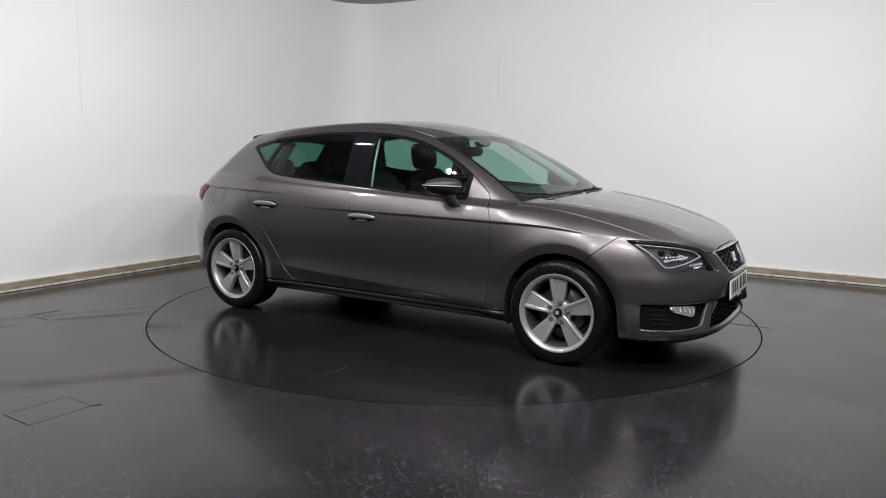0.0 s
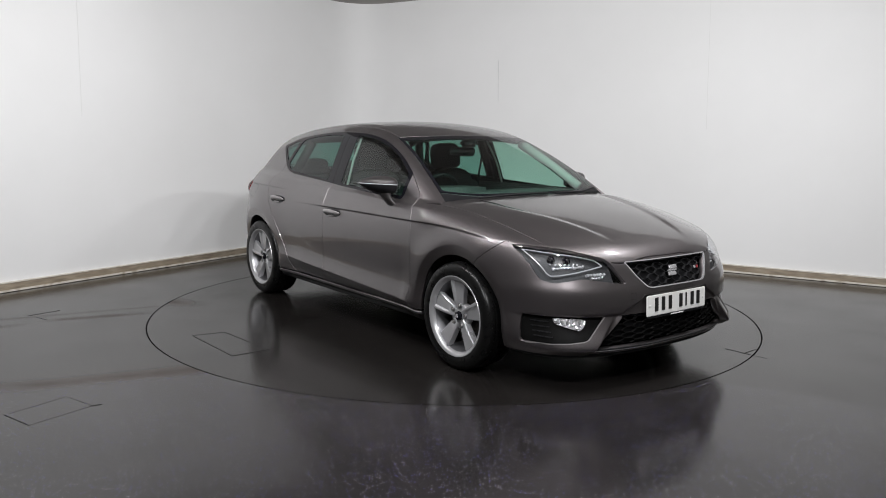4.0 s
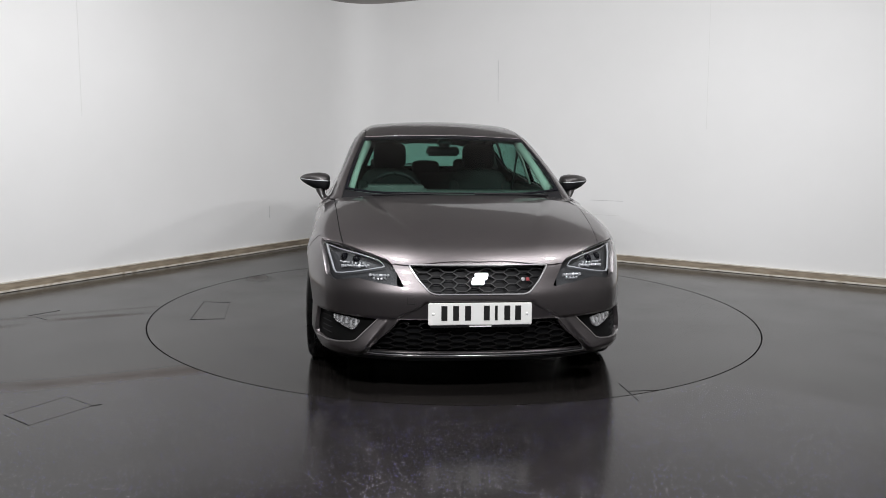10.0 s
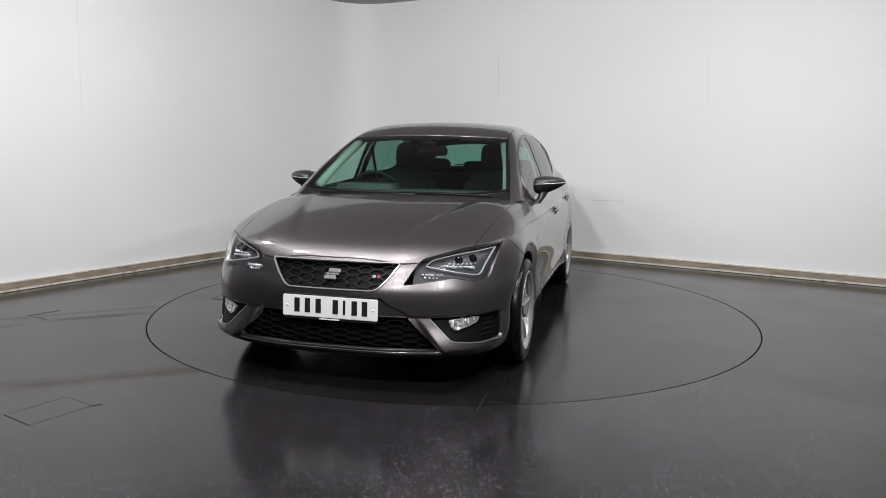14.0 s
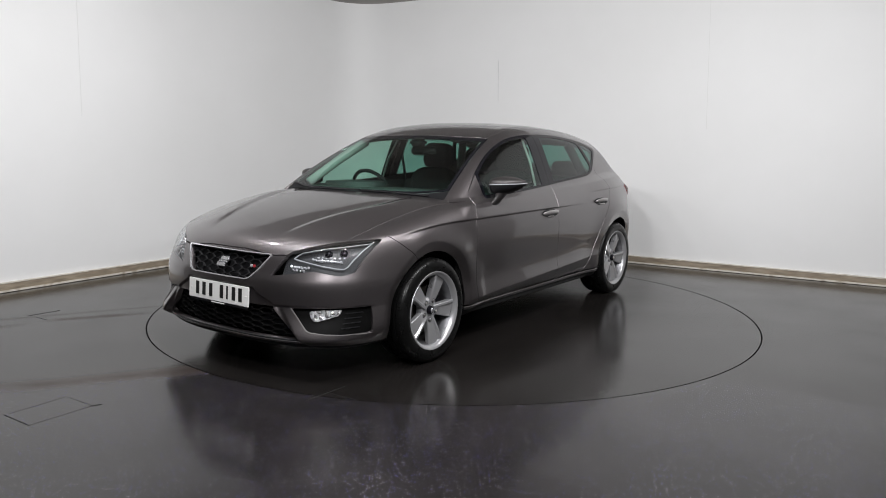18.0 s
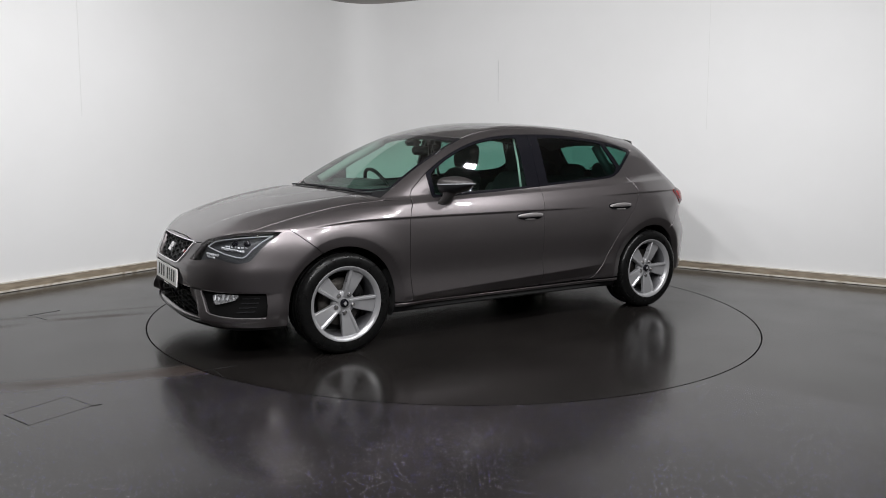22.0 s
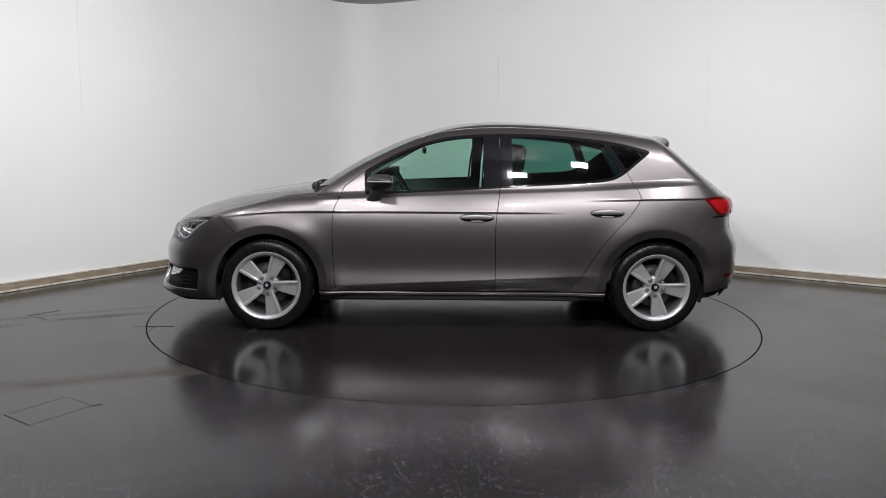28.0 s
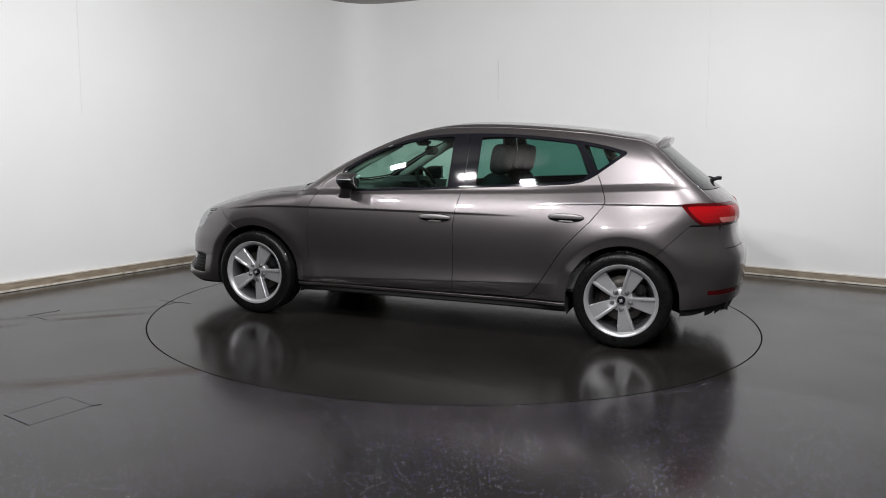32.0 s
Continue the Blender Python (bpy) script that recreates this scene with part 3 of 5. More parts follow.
def capsule(us, degrees, back=-1.1, fore=1.2, axis=0.6):
    """Skin met by rays towards a lengthwise axis; beyond the axis's ends they fan out. 0 degrees: left side, 90: top."""
    U, A = np.meshgrid(us, np.radians(degrees), indexing="ij")
    X = np.clip(U, back, fore)
    tilt = np.clip(U - X, -0.999, 0.999) * math.pi / 2
    out = np.stack([np.sin(tilt), np.cos(tilt) * np.cos(A), np.cos(tilt) * np.sin(A)], -1)
    o = np.stack([X, np.zeros_like(X), np.full_like(X, axis)], -1) + out * 1.7
    return sheet_grid(o, -out, 1.7)


def front_point(y, z, sink=0.0):
    p, ok = shoot(np.array([3.0, y, z]), np.array([-1.0, 0, 0]), 2.0)
    n = skin_normal(p)
    return Vector(p - n * sink), Vector(n)


def front_points(pts, sink=0.0):
    """Many (y, z) places on the nose at once: points and normals."""
    o = np.array([(3.0, y, z) for y, z in pts])
    p, ok = shoot(o, np.array([[-1.0, 0, 0]]), 2.0)
    n = skin_normal(p)
    return [(Vector(a - k * sink), Vector(k)) for a, k in zip(p, n)]


def side_point(x, z, sink=0.0):
    p, ok = shoot(np.array([x, 1.6, z]), np.array([0, -1.0, 0]), 1.6)
    n = skin_normal(p)
    return Vector(p - n * sink), Vector(n)


def top_point(x, y, lift=0.0):
    p, ok = shoot(np.array([x, y, 2.0]), np.array([0, 0, -1.0]), 2.0)
    n = skin_normal(p)
    return Vector(p + n * lift), Vector(n)


def both(name, sheet, mat, depth=0.018, label="", lift=0.0, parent=None):
    """The same panel on the car's left and right."""
    a = sheet_part(name, sheet, mat, parent or car, depth, label, lift)
    b = sheet_part(name, sheet.mirrored(), mat, parent or car, depth, label, lift)
    return a, b


GAP = 0.0024
lengths = np.r_[np.linspace(-2.09, -1.1, 90, endpoint=False), np.linspace(-1.1, 1.2, 150, endpoint=False), np.linspace(1.2, 2.19, 100)]
whole = capsule(lengths, np.linspace(-90, 270, 270))
half = capsule(lengths, np.r_[np.linspace(-90, -27, 20, endpoint=False), np.linspace(-27, 32, 150, endpoint=False), np.linspace(32, 90, 56)])

# design lines
WINDOWS = outline([(0.662, 0.919), (0.672, 1.05), (0.664, 1.076), *curve([(0.64, 1.092), (0.53, 1.156), (0.341, 1.242), (0.193, 1.289), (0.0, 1.32), (-0.25, 1.333), (-0.55, 1.330), (-0.80, 1.312), (-1.10, 1.273), (-1.285, 1.228)], 40),
                   (-1.292, 1.214), *curve([(-1.12, 1.082), (-1.06, 1.045), (-0.98, 1.021), (-0.88, 1.010), (-0.5, 0.987), (-0.026, 0.955), (0.45, 0.930)], 30)])
FRONT_DOOR = outline([*curve([(0.826, 0.905), (0.862, 0.837), (0.876, 0.734), (0.876, 0.568), (0.862, 0.34)], 20), (0.855, 0.285), (0.83, 0.272), (-0.2130, 0.274), *curve([(-0.2135, 0.30), (-0.214, 0.521), (-0.219, 0.812), (-0.240, 0.94), (-0.246, 1.0)], 16), (0.64, 1.0), (0.66, 1.078), (0.70, 1.050), (0.80, 0.972), (0.822, 0.935)])
REAR_DOOR = outline([*curve([(-0.246, 1.0), (-0.240, 0.94), (-0.219, 0.812), (-0.214, 0.521), (-0.2135, 0.30)], 16), (-0.213, 0.274), *curve([(-0.68, 0.279), (-0.725, 0.295), (-0.766, 0.335), (-0.816, 0.406), (-0.951, 0.618), (-1.111, 0.795)], 26), (-1.180, 0.885), (-1.193, 0.92), (-1.18, 0.96), (-1.125, 1.075), (-1.122, 1.09)])
hood_side = spline([0.9, 1.2, 1.5, 1.75, 2.0], [0.760, 0.742, 0.720, 0.695, 0.655])
hood_rear = spline([0, 0.3, 0.55, 0.76], [1.10, 1.085, 1.045, 0.99])
hood_front = spline([0, 0.2, 0.35, 0.46, 0.62, 0.72, 0.80], [2.062, 2.060, 2.055, 2.020, 1.896, 1.79, 1.685])
screen_low = spline([0, 0.3, 0.55, 0.72], [1.045, 1.03, 0.98, 0.905])
screen_top = spline([0, 0.3, 0.56], [0.345, 0.335, 0.295])
screen_side = spline([0.25, 0.5, 0.75, 0.95], [0.565, 0.612, 0.664, 0.702])
roof_side = spline([-1.6, -1.2, -0.5, 0.1, 0.4], [0.485, 0.520, 0.548, 0.556, 0.566])
glass_side = spline([0.95, 1.016, 1.11, 1.205, 1.283, 1.35], [0.60, 0.575, 0.540, 0.497, 0.452, 0.40])
lamp_top = spline([0.30, 0.44, 0.46, 0.54, 0.618, 0.70, 0.806, 0.86], [0.655, 0.669, 0.688, 0.712, 0.732, 0.744, 0.752, 0.754])
HEADLAMP = outline([(0.806, 0.752), (0.70, 0.744), (0.618, 0.732), (0.46, 0.688), (0.438, 0.668), (0.376, 0.561), (0.475, 0.574), (0.611, 0.595), (0.729, 0.572), (0.770, 0.588)], round_by=0.012)
GRILLE = outline([(0.352, 0.664), (0.30, 0.589), (0.254, 0.541), (0.226, 0.530), (-0.226, 0.530), (-0.254, 0.541), (-0.30, 0.589), (-0.352, 0.664)], round_by=0.014)
LOW_GRILLE = outline([(0.404, 0.399), (0.560, 0.226), (-0.560, 0.226), (-0.404, 0.399)], round_by=0.008)
FOG = outline([(0.505, 0.396), (0.69, 0.402), (0.832, 0.404), (0.832, 0.262), (0.72, 0.272), (0.640, 0.284), (0.618, 0.292)], round_by=0.008)
TAIL_LAMP = outline([(-1.641, 0.913), (-1.72, 0.922), (-2.15, 0.915), (-2.15, 0.775), (-1.775, 0.789), (-1.722, 0.822)], round_by=0.02)
REFLECTOR = outline([(-1.822, 0.388), (-2.2, 0.394), (-2.2, 0.352), (-1.826, 0.360)], round_by=0.008)


def arch(ax, r=0.348):
    t = np.radians(np.linspace(0, 180, 50))
    pts = [(ax + r * math.cos(a), HUB_Z + r * math.sin(a)) for a in t]
    return np.array(pts + [(ax - r - 0.02, 0.0), (ax + r + 0.02, 0.0)])


ARCHES = [arch(AXLE_F), arch(AXLE_R)]


def open_arches(sheet):
    for a in ARCHES:
        if len(sheet.v):
            sheet = sheet.outside(a)
    return sheet


def ay(s):
    return np.abs(s.v[:, 1])


# bonnet
s = whole.crop(x0=0.85, z0=0.6)
s = s.cut(ay(s) - hood_side(s.v[:, 0]) + GAP)
s = s.cut(hood_rear(ay(s)) + GAP - s.v[:, 0])
s = s.cut(np.where(ay(s) > 0.43, lamp_top(ay(s)) + 0.0006 - s.v[:, 2], s.v[:, 0] - hood_front(ay(s)) + GAP))
bonnet = sheet_part("bonnet", s, PAINT, car, 0.02)

# scuttle between bonnet and screen
s = whole.crop(x0=0.8, x1=1.2, z0=0.85)
s = s.cut(s.v[:, 0] - hood_rear(ay(s)) + GAP)
s = s.cut(screen_low(ay(s)) + 0.002 - s.v[:, 0])
s = s.cut(ay(s) - 0.72)
sheet_part("scuttle", s, BLACK, car, 0.01, "black plastic scuttle panel", lift=-0.008)

# windscreen with its black border
s = whole.crop(x0=0.2, x1=1.2, z0=0.85)
s = s.cut(s.v[:, 0] - screen_low(ay(s)))
s = s.cut(screen_top(ay(s)) + GAP - s.v[:, 0])
s = s.cut(ay(s) - screen_side(s.v[:, 0]) + GAP)
edge = np.minimum.reduce([screen_low(ay(s)) - 0.012 - s.v[:, 0], s.v[:, 0] - screen_top(ay(s)) - 0.055, screen_side(s.v[:, 0]) - 0.022 - ay(s)])
sheet_part("windscreen_border", s.cut(edge), GLOSS_BLACK, car, 0.006, "black printed border of the windscreen")
sheet_part("windscreen", s.cut(edge, False), GLASS, car, 0, "clear green-tinted windscreen")

# roof
s = whole.crop(x0=-1.6, x1=0.5, z0=1.15)
s = s.cut(s.v[:, 0] - screen_top(ay(s)) + GAP)
s = s.cut(-1.455 - s.v[:, 0])
s = s.cut(ay(s) - roof_side(s.v[:, 0]) + 0.003)
sheet_part("roof", s, PAINT, car, 0.012)

# front wings
s = half.crop(x0=0.7, x1=1.95, z0=0.15)
s = s.cut(hood_side(s.v[:, 0]) + GAP - s.v[:, 1])
s = s.outside(FRONT_DOOR, grow=GAP)
s = s.cut(0.84 - s.v[:, 0])
nose_cut = lambda v: (v[:, 0] - 1.61) * 0.629 - (v[:, 2] - 0.74) * 0.777
def lamp_edge(v):
    """Below zero behind the top edge of the headlamp and the seam from its tip to the arch."""
    a = np.abs(v[:, 1])
    return np.where((v[:, 2] > 0.69) & (a < 0.806), lamp_top(a) - v[:, 2], nose_cut(v))


s = s.cut(lamp_edge(s.v) + GAP)
s = s.cut(np.where(s.v[:, 0] < 1.02, s.v[:, 2] - 0.915 + (s.v[:, 0] - 0.80) * 0.05, -1.0))
s = s.cut(0.276 - s.v[:, 2] - np.where(s.v[:, 0] > 1.2, 1, 0))
s = s.outside(HEADLAMP, (1, 2), grow=0.001)
wings = both("front_wing", open_arches(s), PAINT)

# side frame: windscreen pillar, roof rail, rear quarter
s = half.crop(x0=-2.1, x1=1.1, z0=0.2)
s = s.outside(FRONT_DOOR, grow=GAP).outside(REAR_DOOR, grow=GAP)
s = s.cut(np.where(s.v[:, 0] > 0.75, 0.905 + (s.v[:, 0] - 0.82) * 0.03 + GAP * 2 - s.v[:, 2], -1.0))
s = s.cut(np.where(s.v[:, 0] > 0.28, screen_side(s.v[:, 0]) + GAP - s.v[:, 1], np.where(s.v[:, 0] > -1.455, roof_side(s.v[:, 0]) + 0.003 - s.v[:, 1], -1.0)))
s = s.cut(s.v[:, 0] - 1.03)
s = s.cut(np.where(s.v[:, 0] < -1.42, glass_side(s.v[:, 2]) + 0.012 - s.v[:, 1], -1.0))
s = s.outside(TAIL_LAMP, grow=GAP)
s = s.cut(np.where(s.v[:, 2] < 0.93, 0.61 - s.v[:, 1], -1.0))
tail_cut = lambda v: (0.60 + np.clip((-v[:, 0] - 1.51) * 0.976, -0.3, 0.19)) - v[:, 2]
s = s.cut(np.where(s.v[:, 0] < -1.2, tail_cut(s.v) + GAP, -1.0))
s = s.cut(np.where(s.v[:, 0] > -1.1, 0.276 - s.v[:, 2], -1.0))
s = s.outside(WINDOWS, grow=0.002)
both("side_frame", open_arches(s), PAINT, 0.014)

# doors, below the windows
def door_panel(name, poly):
    s = half.crop(x0=poly[:, 0].min() - 0.05, x1=poly[:, 0].max() + 0.05, z0=0.2, z1=1.4)
    s = s.inside(poly, grow=-GAP)
    s = s.outside(WINDOWS, grow=0.002)
    return both(name, open_arches(s), PAINT, 0.02)


front_doors = door_panel("front_door", FRONT_DOOR)
rear_doors = door_panel("rear_door", REAR_DOOR)

# sills; the shade on their lower part is put in as black
s = half.crop(x0=-1.3, x1=1.3, z0=0.1, z1=0.32)
s = s.cut(s.v[:, 2] - 0.262)
sill = open_arches(s)
both("sill", sill.cut(0.246 - sill.v[:, 2]), PAINT, 0.03, lift=0.003)
both("sill_shade", sill.cut(0.246 - sill.v[:, 2], False), BLACK, 0.012, "underside of the sill, its shade put in as black", lift=-0.012)

# black window surround, then the panes
s = half.crop(x0=-1.4, x1=0.9, z0=0.85, z1=1.4).inside(WINDOWS)
SHUT = -0.2475
pane_f = outline([(0.635, 0.937), *curve([(0.635, 1.07), (0.48, 1.165), (0.33, 1.232), (0.18, 1.276), (0.0, 1.304), (-0.135, 1.313)], 20), (-0.135, 0.975), *curve([(-0.026, 0.969), (0.45, 0.944)], 6)], round_by=0.008)
pane_r = outline([(-0.33, 1.313), *curve([(-0.55, 1.315), (-0.80, 1.296), (-0.965, 1.275)], 10), *curve([(-1.075, 1.090), (-1.03, 1.052), (-0.96, 1.034), (-0.88, 1.024)], 10), (-0.5, 1.001), (-0.33, 0.990)], round_by=0.01)
pane_q = outline([(-1.012, 1.268), (-1.12, 1.255), (-1.262, 1.216), (-1.118, 1.102)], round_by=0.012)
surround = s
for q in (pane_f, pane_r, pane_q):
    surround = surround.outside(q)
fr1 = surround.cut(SHUT + 0.002 - surround.v[:, 0])
fr2 = surround.cut(surround.v[:, 0] - SHUT + 0.002)
line_q = lambda v: v[:, 0] + 1.043 + (1.18 - v[:, 2]) * 0.62
fr3 = fr2.cut(line_q(fr2.v) + 0.001)
fr2 = fr2.cut(-line_q(fr2.v) + 0.001)
for k, door in enumerate(front_doors):
    f = fr1 if k == 0 else fr1.mirrored()
    g = s.inside(pane_f) if k == 0 else s.inside(pane_f).mirrored()
    sheet_part("window_frame", f, GLOSS_BLACK, door, 0.01, "glossy black window frame", lift=-0.003)
    sheet_part("window", g, GLASS, door, 0.0, "green-tinted front side window", lift=-0.006)
for k, door in enumerate(rear_doors):
    f = fr2 if k == 0 else fr2.mirrored()
    g = s.inside(pane_r) if k == 0 else s.inside(pane_r).mirrored()
    sheet_part("window_frame", f, GLOSS_BLACK, door, 0.01, "glossy black window frame", lift=-0.003)
    sheet_part("window", g, DARK_GLASS, door, 0.0, "dark privacy glass window", lift=-0.006)
both("quarter_frame", fr3, GLOSS_BLACK, 0.01, "glossy black quarter window frame", lift=-0.003)
both("quarter_window", s.inside(pane_q), DARK_GLASS, 0.0, "dark quarter window", lift=-0.006)

# nose: bumper, lamps, grilles
nose = capsule(np.linspace(1.25, 2.19, 130), np.linspace(-90, 270, 420))
s = nose.crop(x0=1.3, z0=0.1)
a, x, z = ay(s), s.v[:, 0], s.v[:, 2]
s = s.cut(np.where((a > 0.806) | ((a > 0.66) & (z <= 0.69)), -nose_cut(s.v) + GAP,
                   np.where(a > 0.43, z - lamp_top(a) + 0.0006, np.where(z < 0.60, -1.0, hood_front(a) + GAP - x))))
for q in (HEADLAMP, HEADLAMP * np.array([-1, 1]), GRILLE, LOW_GRILLE):
    s = s.outside(q, (1, 2), grow=0.001)
for q in (FOG, FOG * np.array([-1, 1])):
    s = s.cut(np.maximum(inside_distance(s.v[:, (1, 2)], q), 1.788 - s.v[:, 0]) - 0.001, False)
s = open_arches(s)
sheet_part("front_bumper", s.cut(0.205 - s.v[:, 2]), PAINT, car, 0.03)
sheet_part("front_lip", s.cut(0.205 - s.v[:, 2], False), BLACK, car, 0.02, "black lower lip of the bumper", lift=-0.004)

fine = capsule(np.linspace(1.45, 2.19, 110), np.linspace(-90, 270, 360))


def recess(name, poly, depth, mat, mirror=True, label=""):
    s = fine.inside(poly, (1, 2), grow=0.004)
    if not len(s.f):
        return
    if mirror:
        s = s.cut(1.784 - s.v[:, 0])
        return both(name, s, mat, 0, label, lift=-depth)
    return sheet_part(name, s, mat, car, 0, label, lift=-depth)


recess("fog_surround", FOG, 0.022, MATT_BLACK, True, "black plastic fog lamp surround")
recess("grille_back", GRILLE, 0.045, BLACK, False)
recess("low_grille_back", LOW_GRILLE, 0.05, BLACK, False)
lens = fine.inside(HEADLAMP, (1, 2), grow=-0.001)
back = fine.inside(HEADLAMP, (1, 2), grow=0.03)
back = back.cut(0.42 - back.v[:, 1])

# ---- car details ----
def bar_on_front(pts, width, depth, sink, mat, parent, name, label=""):
    """A flat bar laid along (y, z) points on the nose."""
    bm = bmesh.new()
    prev = None
    P = front_points(pts, sink)
    for i, (p, n) in enumerate(P):
        d = (P[min(i + 1, len(P) - 1)][0] - P[max(i - 1, 0)][0]).normalized()
        w = d.cross(n).normalized() * width / 2
        ring = [bm.verts.new(q) for q in (p + w, p + w * 0.75 + n * depth, p - w * 0.75 + n * depth, p - w)]
        if prev:
            for k in range(4):
                bm.faces.new((prev[k], prev[(k + 1) % 4], ring[(k + 1) % 4], ring[k]))
        else:
            bm.faces.new(ring)
        prev = ring
    bm.faces.new(prev[::-1])
    bmesh.ops.recalc_face_normals(bm, faces=bm.faces[:])
    return part(name, bm, mat, parent, label, smooth=False)


def dense(poly, step=0.02):
    out = []
    for a, b in zip(poly, np.roll(poly, -1, axis=0)):
        n = max(1, int(np.linalg.norm(b - a) / step))
        out += [a + (b - a) * i / n for i in range(n)]
    return out


def honeycomb(name, poly, cell_w, cell_h, bar, depth, sink, mat, label):
    """A mesh of stretched six-sided cells that fills an outline on the nose."""
    bm = bmesh.new()
    y0, y1, z0, z1 = poly[:, 0].min(), poly[:, 0].max(), poly[:, 1].min(), poly[:, 1].max()
    seen = set()
    ends = []
    rows = int((z1 - z0) / (cell_h * 0.5)) + 3
    cols = int((y1 - y0) / (cell_w * 1.5)) + 3
    for r in range(-1, rows):
        for c in range(-1, cols):
            cy = y0 + c * cell_w * 1.5 + (r % 2) * cell_w * 0.75
            cz = z0 + r * cell_h * 0.5
            hexa = [(cy + cell_w * 0.5 * u, cz + cell_h * 0.5 * v) for u, v in ((1.0, 0), (0.42, 1), (-0.42, 1), (-1.0, 0), (-0.42, -1), (0.42, -1))]
            for a, b in zip(hexa, hexa[1:] + hexa[:1]):
                key = tuple(sorted([(round(a[0], 3), round(a[1], 3)), (round(b[0], 3), round(b[1], 3))]))
                mid = np.array([[(a[0] + b[0]) / 2, (a[1] + b[1]) / 2]])
                if key in seen or inside_distance(mid, poly)[0] > -0.004:
                    continue
                seen.add(key)
                ends += [a, b]
    spots = front_points(ends, sink)
    for (p, n), (q, _) in zip(spots[::2], spots[1::2]):
        w = (q - p).normalized().cross(n) * bar / 2
        v = [bm.verts.new(k) for k in (p + w, p - w, p - w * 0.5 + n * depth, p + w * 0.5 + n * depth, q + w, q - w, q - w * 0.5 + n * depth, q + w * 0.5 + n * depth)]
        for f in ((0, 1, 2, 3), (7, 6, 5, 4), (0, 3, 7, 4), (1, 5, 6, 2), (3, 2, 6, 7)):
            bm.faces.new([v[k] for k in f])
    bmesh.ops.recalc_face_normals(bm, faces=bm.faces[:])
    return part(name, bm, mat, car, label, smooth=False)


MESH_BLACK = material("matt_black_mesh", (0.006, 0.006, 0.006), 0.5, Specular_IOR_Level=0.25)
GRILLE_BAR = material("grille_grey", (0.018, 0.018, 0.019), 0.4, Specular_IOR_Level=0.25)
honeycomb("grille_mesh", GRILLE, 0.086, 0.036, 0.0045, 0.012, 0.03, GRILLE_BAR, "dark honeycomb radiator grille")
honeycomb("low_grille_mesh", LOW_GRILLE, 0.10, 0.034, 0.005, 0.012, 0.045, MESH_BLACK, "black honeycomb lower grille")
rim_pts = [tuple(p) for p in dense(GRILLE, 0.03)]
bar_on_front(rim_pts + rim_pts[:1], 0.0085, 0.009, 0.001, CHROME, car, "grille_frame", "bright chrome grille frame")
lip = [(y, 0.226) for y in np.linspace(-0.55, 0.55, 30)]
bar_on_front(lip, 0.009, 0.006, 0.001, GRILLE_BAR, car, "splitter", "thin dark lip under the lower grille")

# emblem: a plain silver block in two pieces, and a small badge
p, n = front_point(0.0, 0.602, 0.004)
frame_m = Matrix.Translation(p) @ n.to_track_quat("X", "Z").to_matrix().to_4x4()
emblem = bmesh.new()
for zz, hh, skew in ((0.018, 0.022, 0.010), (-0.018, 0.022, -0.010), (0.0, 0.010, 0.0)):
    bb = box(0.012, 0.074 - abs(skew), hh, 0.003, at=(0, skew, zz))
    me_tmp = bpy.data.meshes.new("tmp")
    bb.to_mesh(me_tmp)
    bb.free()
    emblem.from_mesh(me_tmp)
    bpy.data.meshes.remove(me_tmp)
bmesh.ops.transform(emblem, matrix=frame_m, verts=emblem.verts[:])
part("emblem", emblem, CHROME, car, "plain silver emblem on the grille", smooth=False)
p, n = front_point(0.235, 0.603, 0.014)
for dy, mat in ((0.012, RED_INK), (-0.012, CHROME)):
    b = box(0.006, 0.018, 0.017, 0.002)
    bmesh.ops.transform(b, matrix=Matrix.Translation(p + Vector((0.004, dy, 0))) @ n.to_track_quat("X", "Z").to_matrix().to_4x4(), verts=b.verts[:])
    part("badge", b, mat, car, "small red and silver badge", smooth=False)

# number plate with plain bars
plate_m = Matrix.Translation((2.146, 0, 0.433)) @ Euler((0, radians(-3), 0)).to_matrix().to_4x4()
b = box(0.006, 0.52, 0.111, 0.004)
bmesh.ops.transform(b, matrix=plate_m, verts=b.verts[:])
plate = part("number_plate", b, PLATE, car, "white number plate with dark bars", smooth=False)
for k, y in enumerate((0.19, 0.135, 0.08, 0.032, -0.062, -0.122, -0.18)):
    b = box(0.002, 0.030 if k != 2 else 0.014, 0.074, 0.001, at=(0.0042, y, 0.004), seg=1)
    bmesh.ops.transform(b, matrix=plate_m, verts=b.verts[:])
    part("bar", b, INK, plate, "black bar", smooth=False)
for y in (0.235, -0.235):
    b = lathe([(0.0, 0.0052), (0.006, 0.0048), (0.0075, 0.003)], 14, "x")
    bmesh.ops.transform(b, matrix=plate_m @ Matrix.Translation((0, y, 0)), verts=b.verts[:])
    part("screw_cap", b, PLATE, plate)
b = box(0.008, 0.50, 0.014, 0.002, at=(-0.001, 0, -0.062))
bmesh.ops.transform(b, matrix=plate_m, verts=b.verts[:])
holder = part("plate_holder", b, BLACK, car, "black plate holder strip", smooth=False)
b = box(0.002, 0.11, 0.006, at=(0.004, 0, -0.062))
bmesh.ops.transform(b, matrix=plate_m, verts=b.verts[:])
part("bar", b, PLATE, holder, "small pale bar", smooth=False)

# highlight along the painted bumper lip, put in as a chrome strip
part_line = [(y, 0.220) for y in np.linspace(-0.56, 0.56, 30)]
bar_on_front(part_line, 0.007, 0.004, 0.0, CHROME, car, "lip_glint", "edge under the lower grille, its highlight put in as chrome")

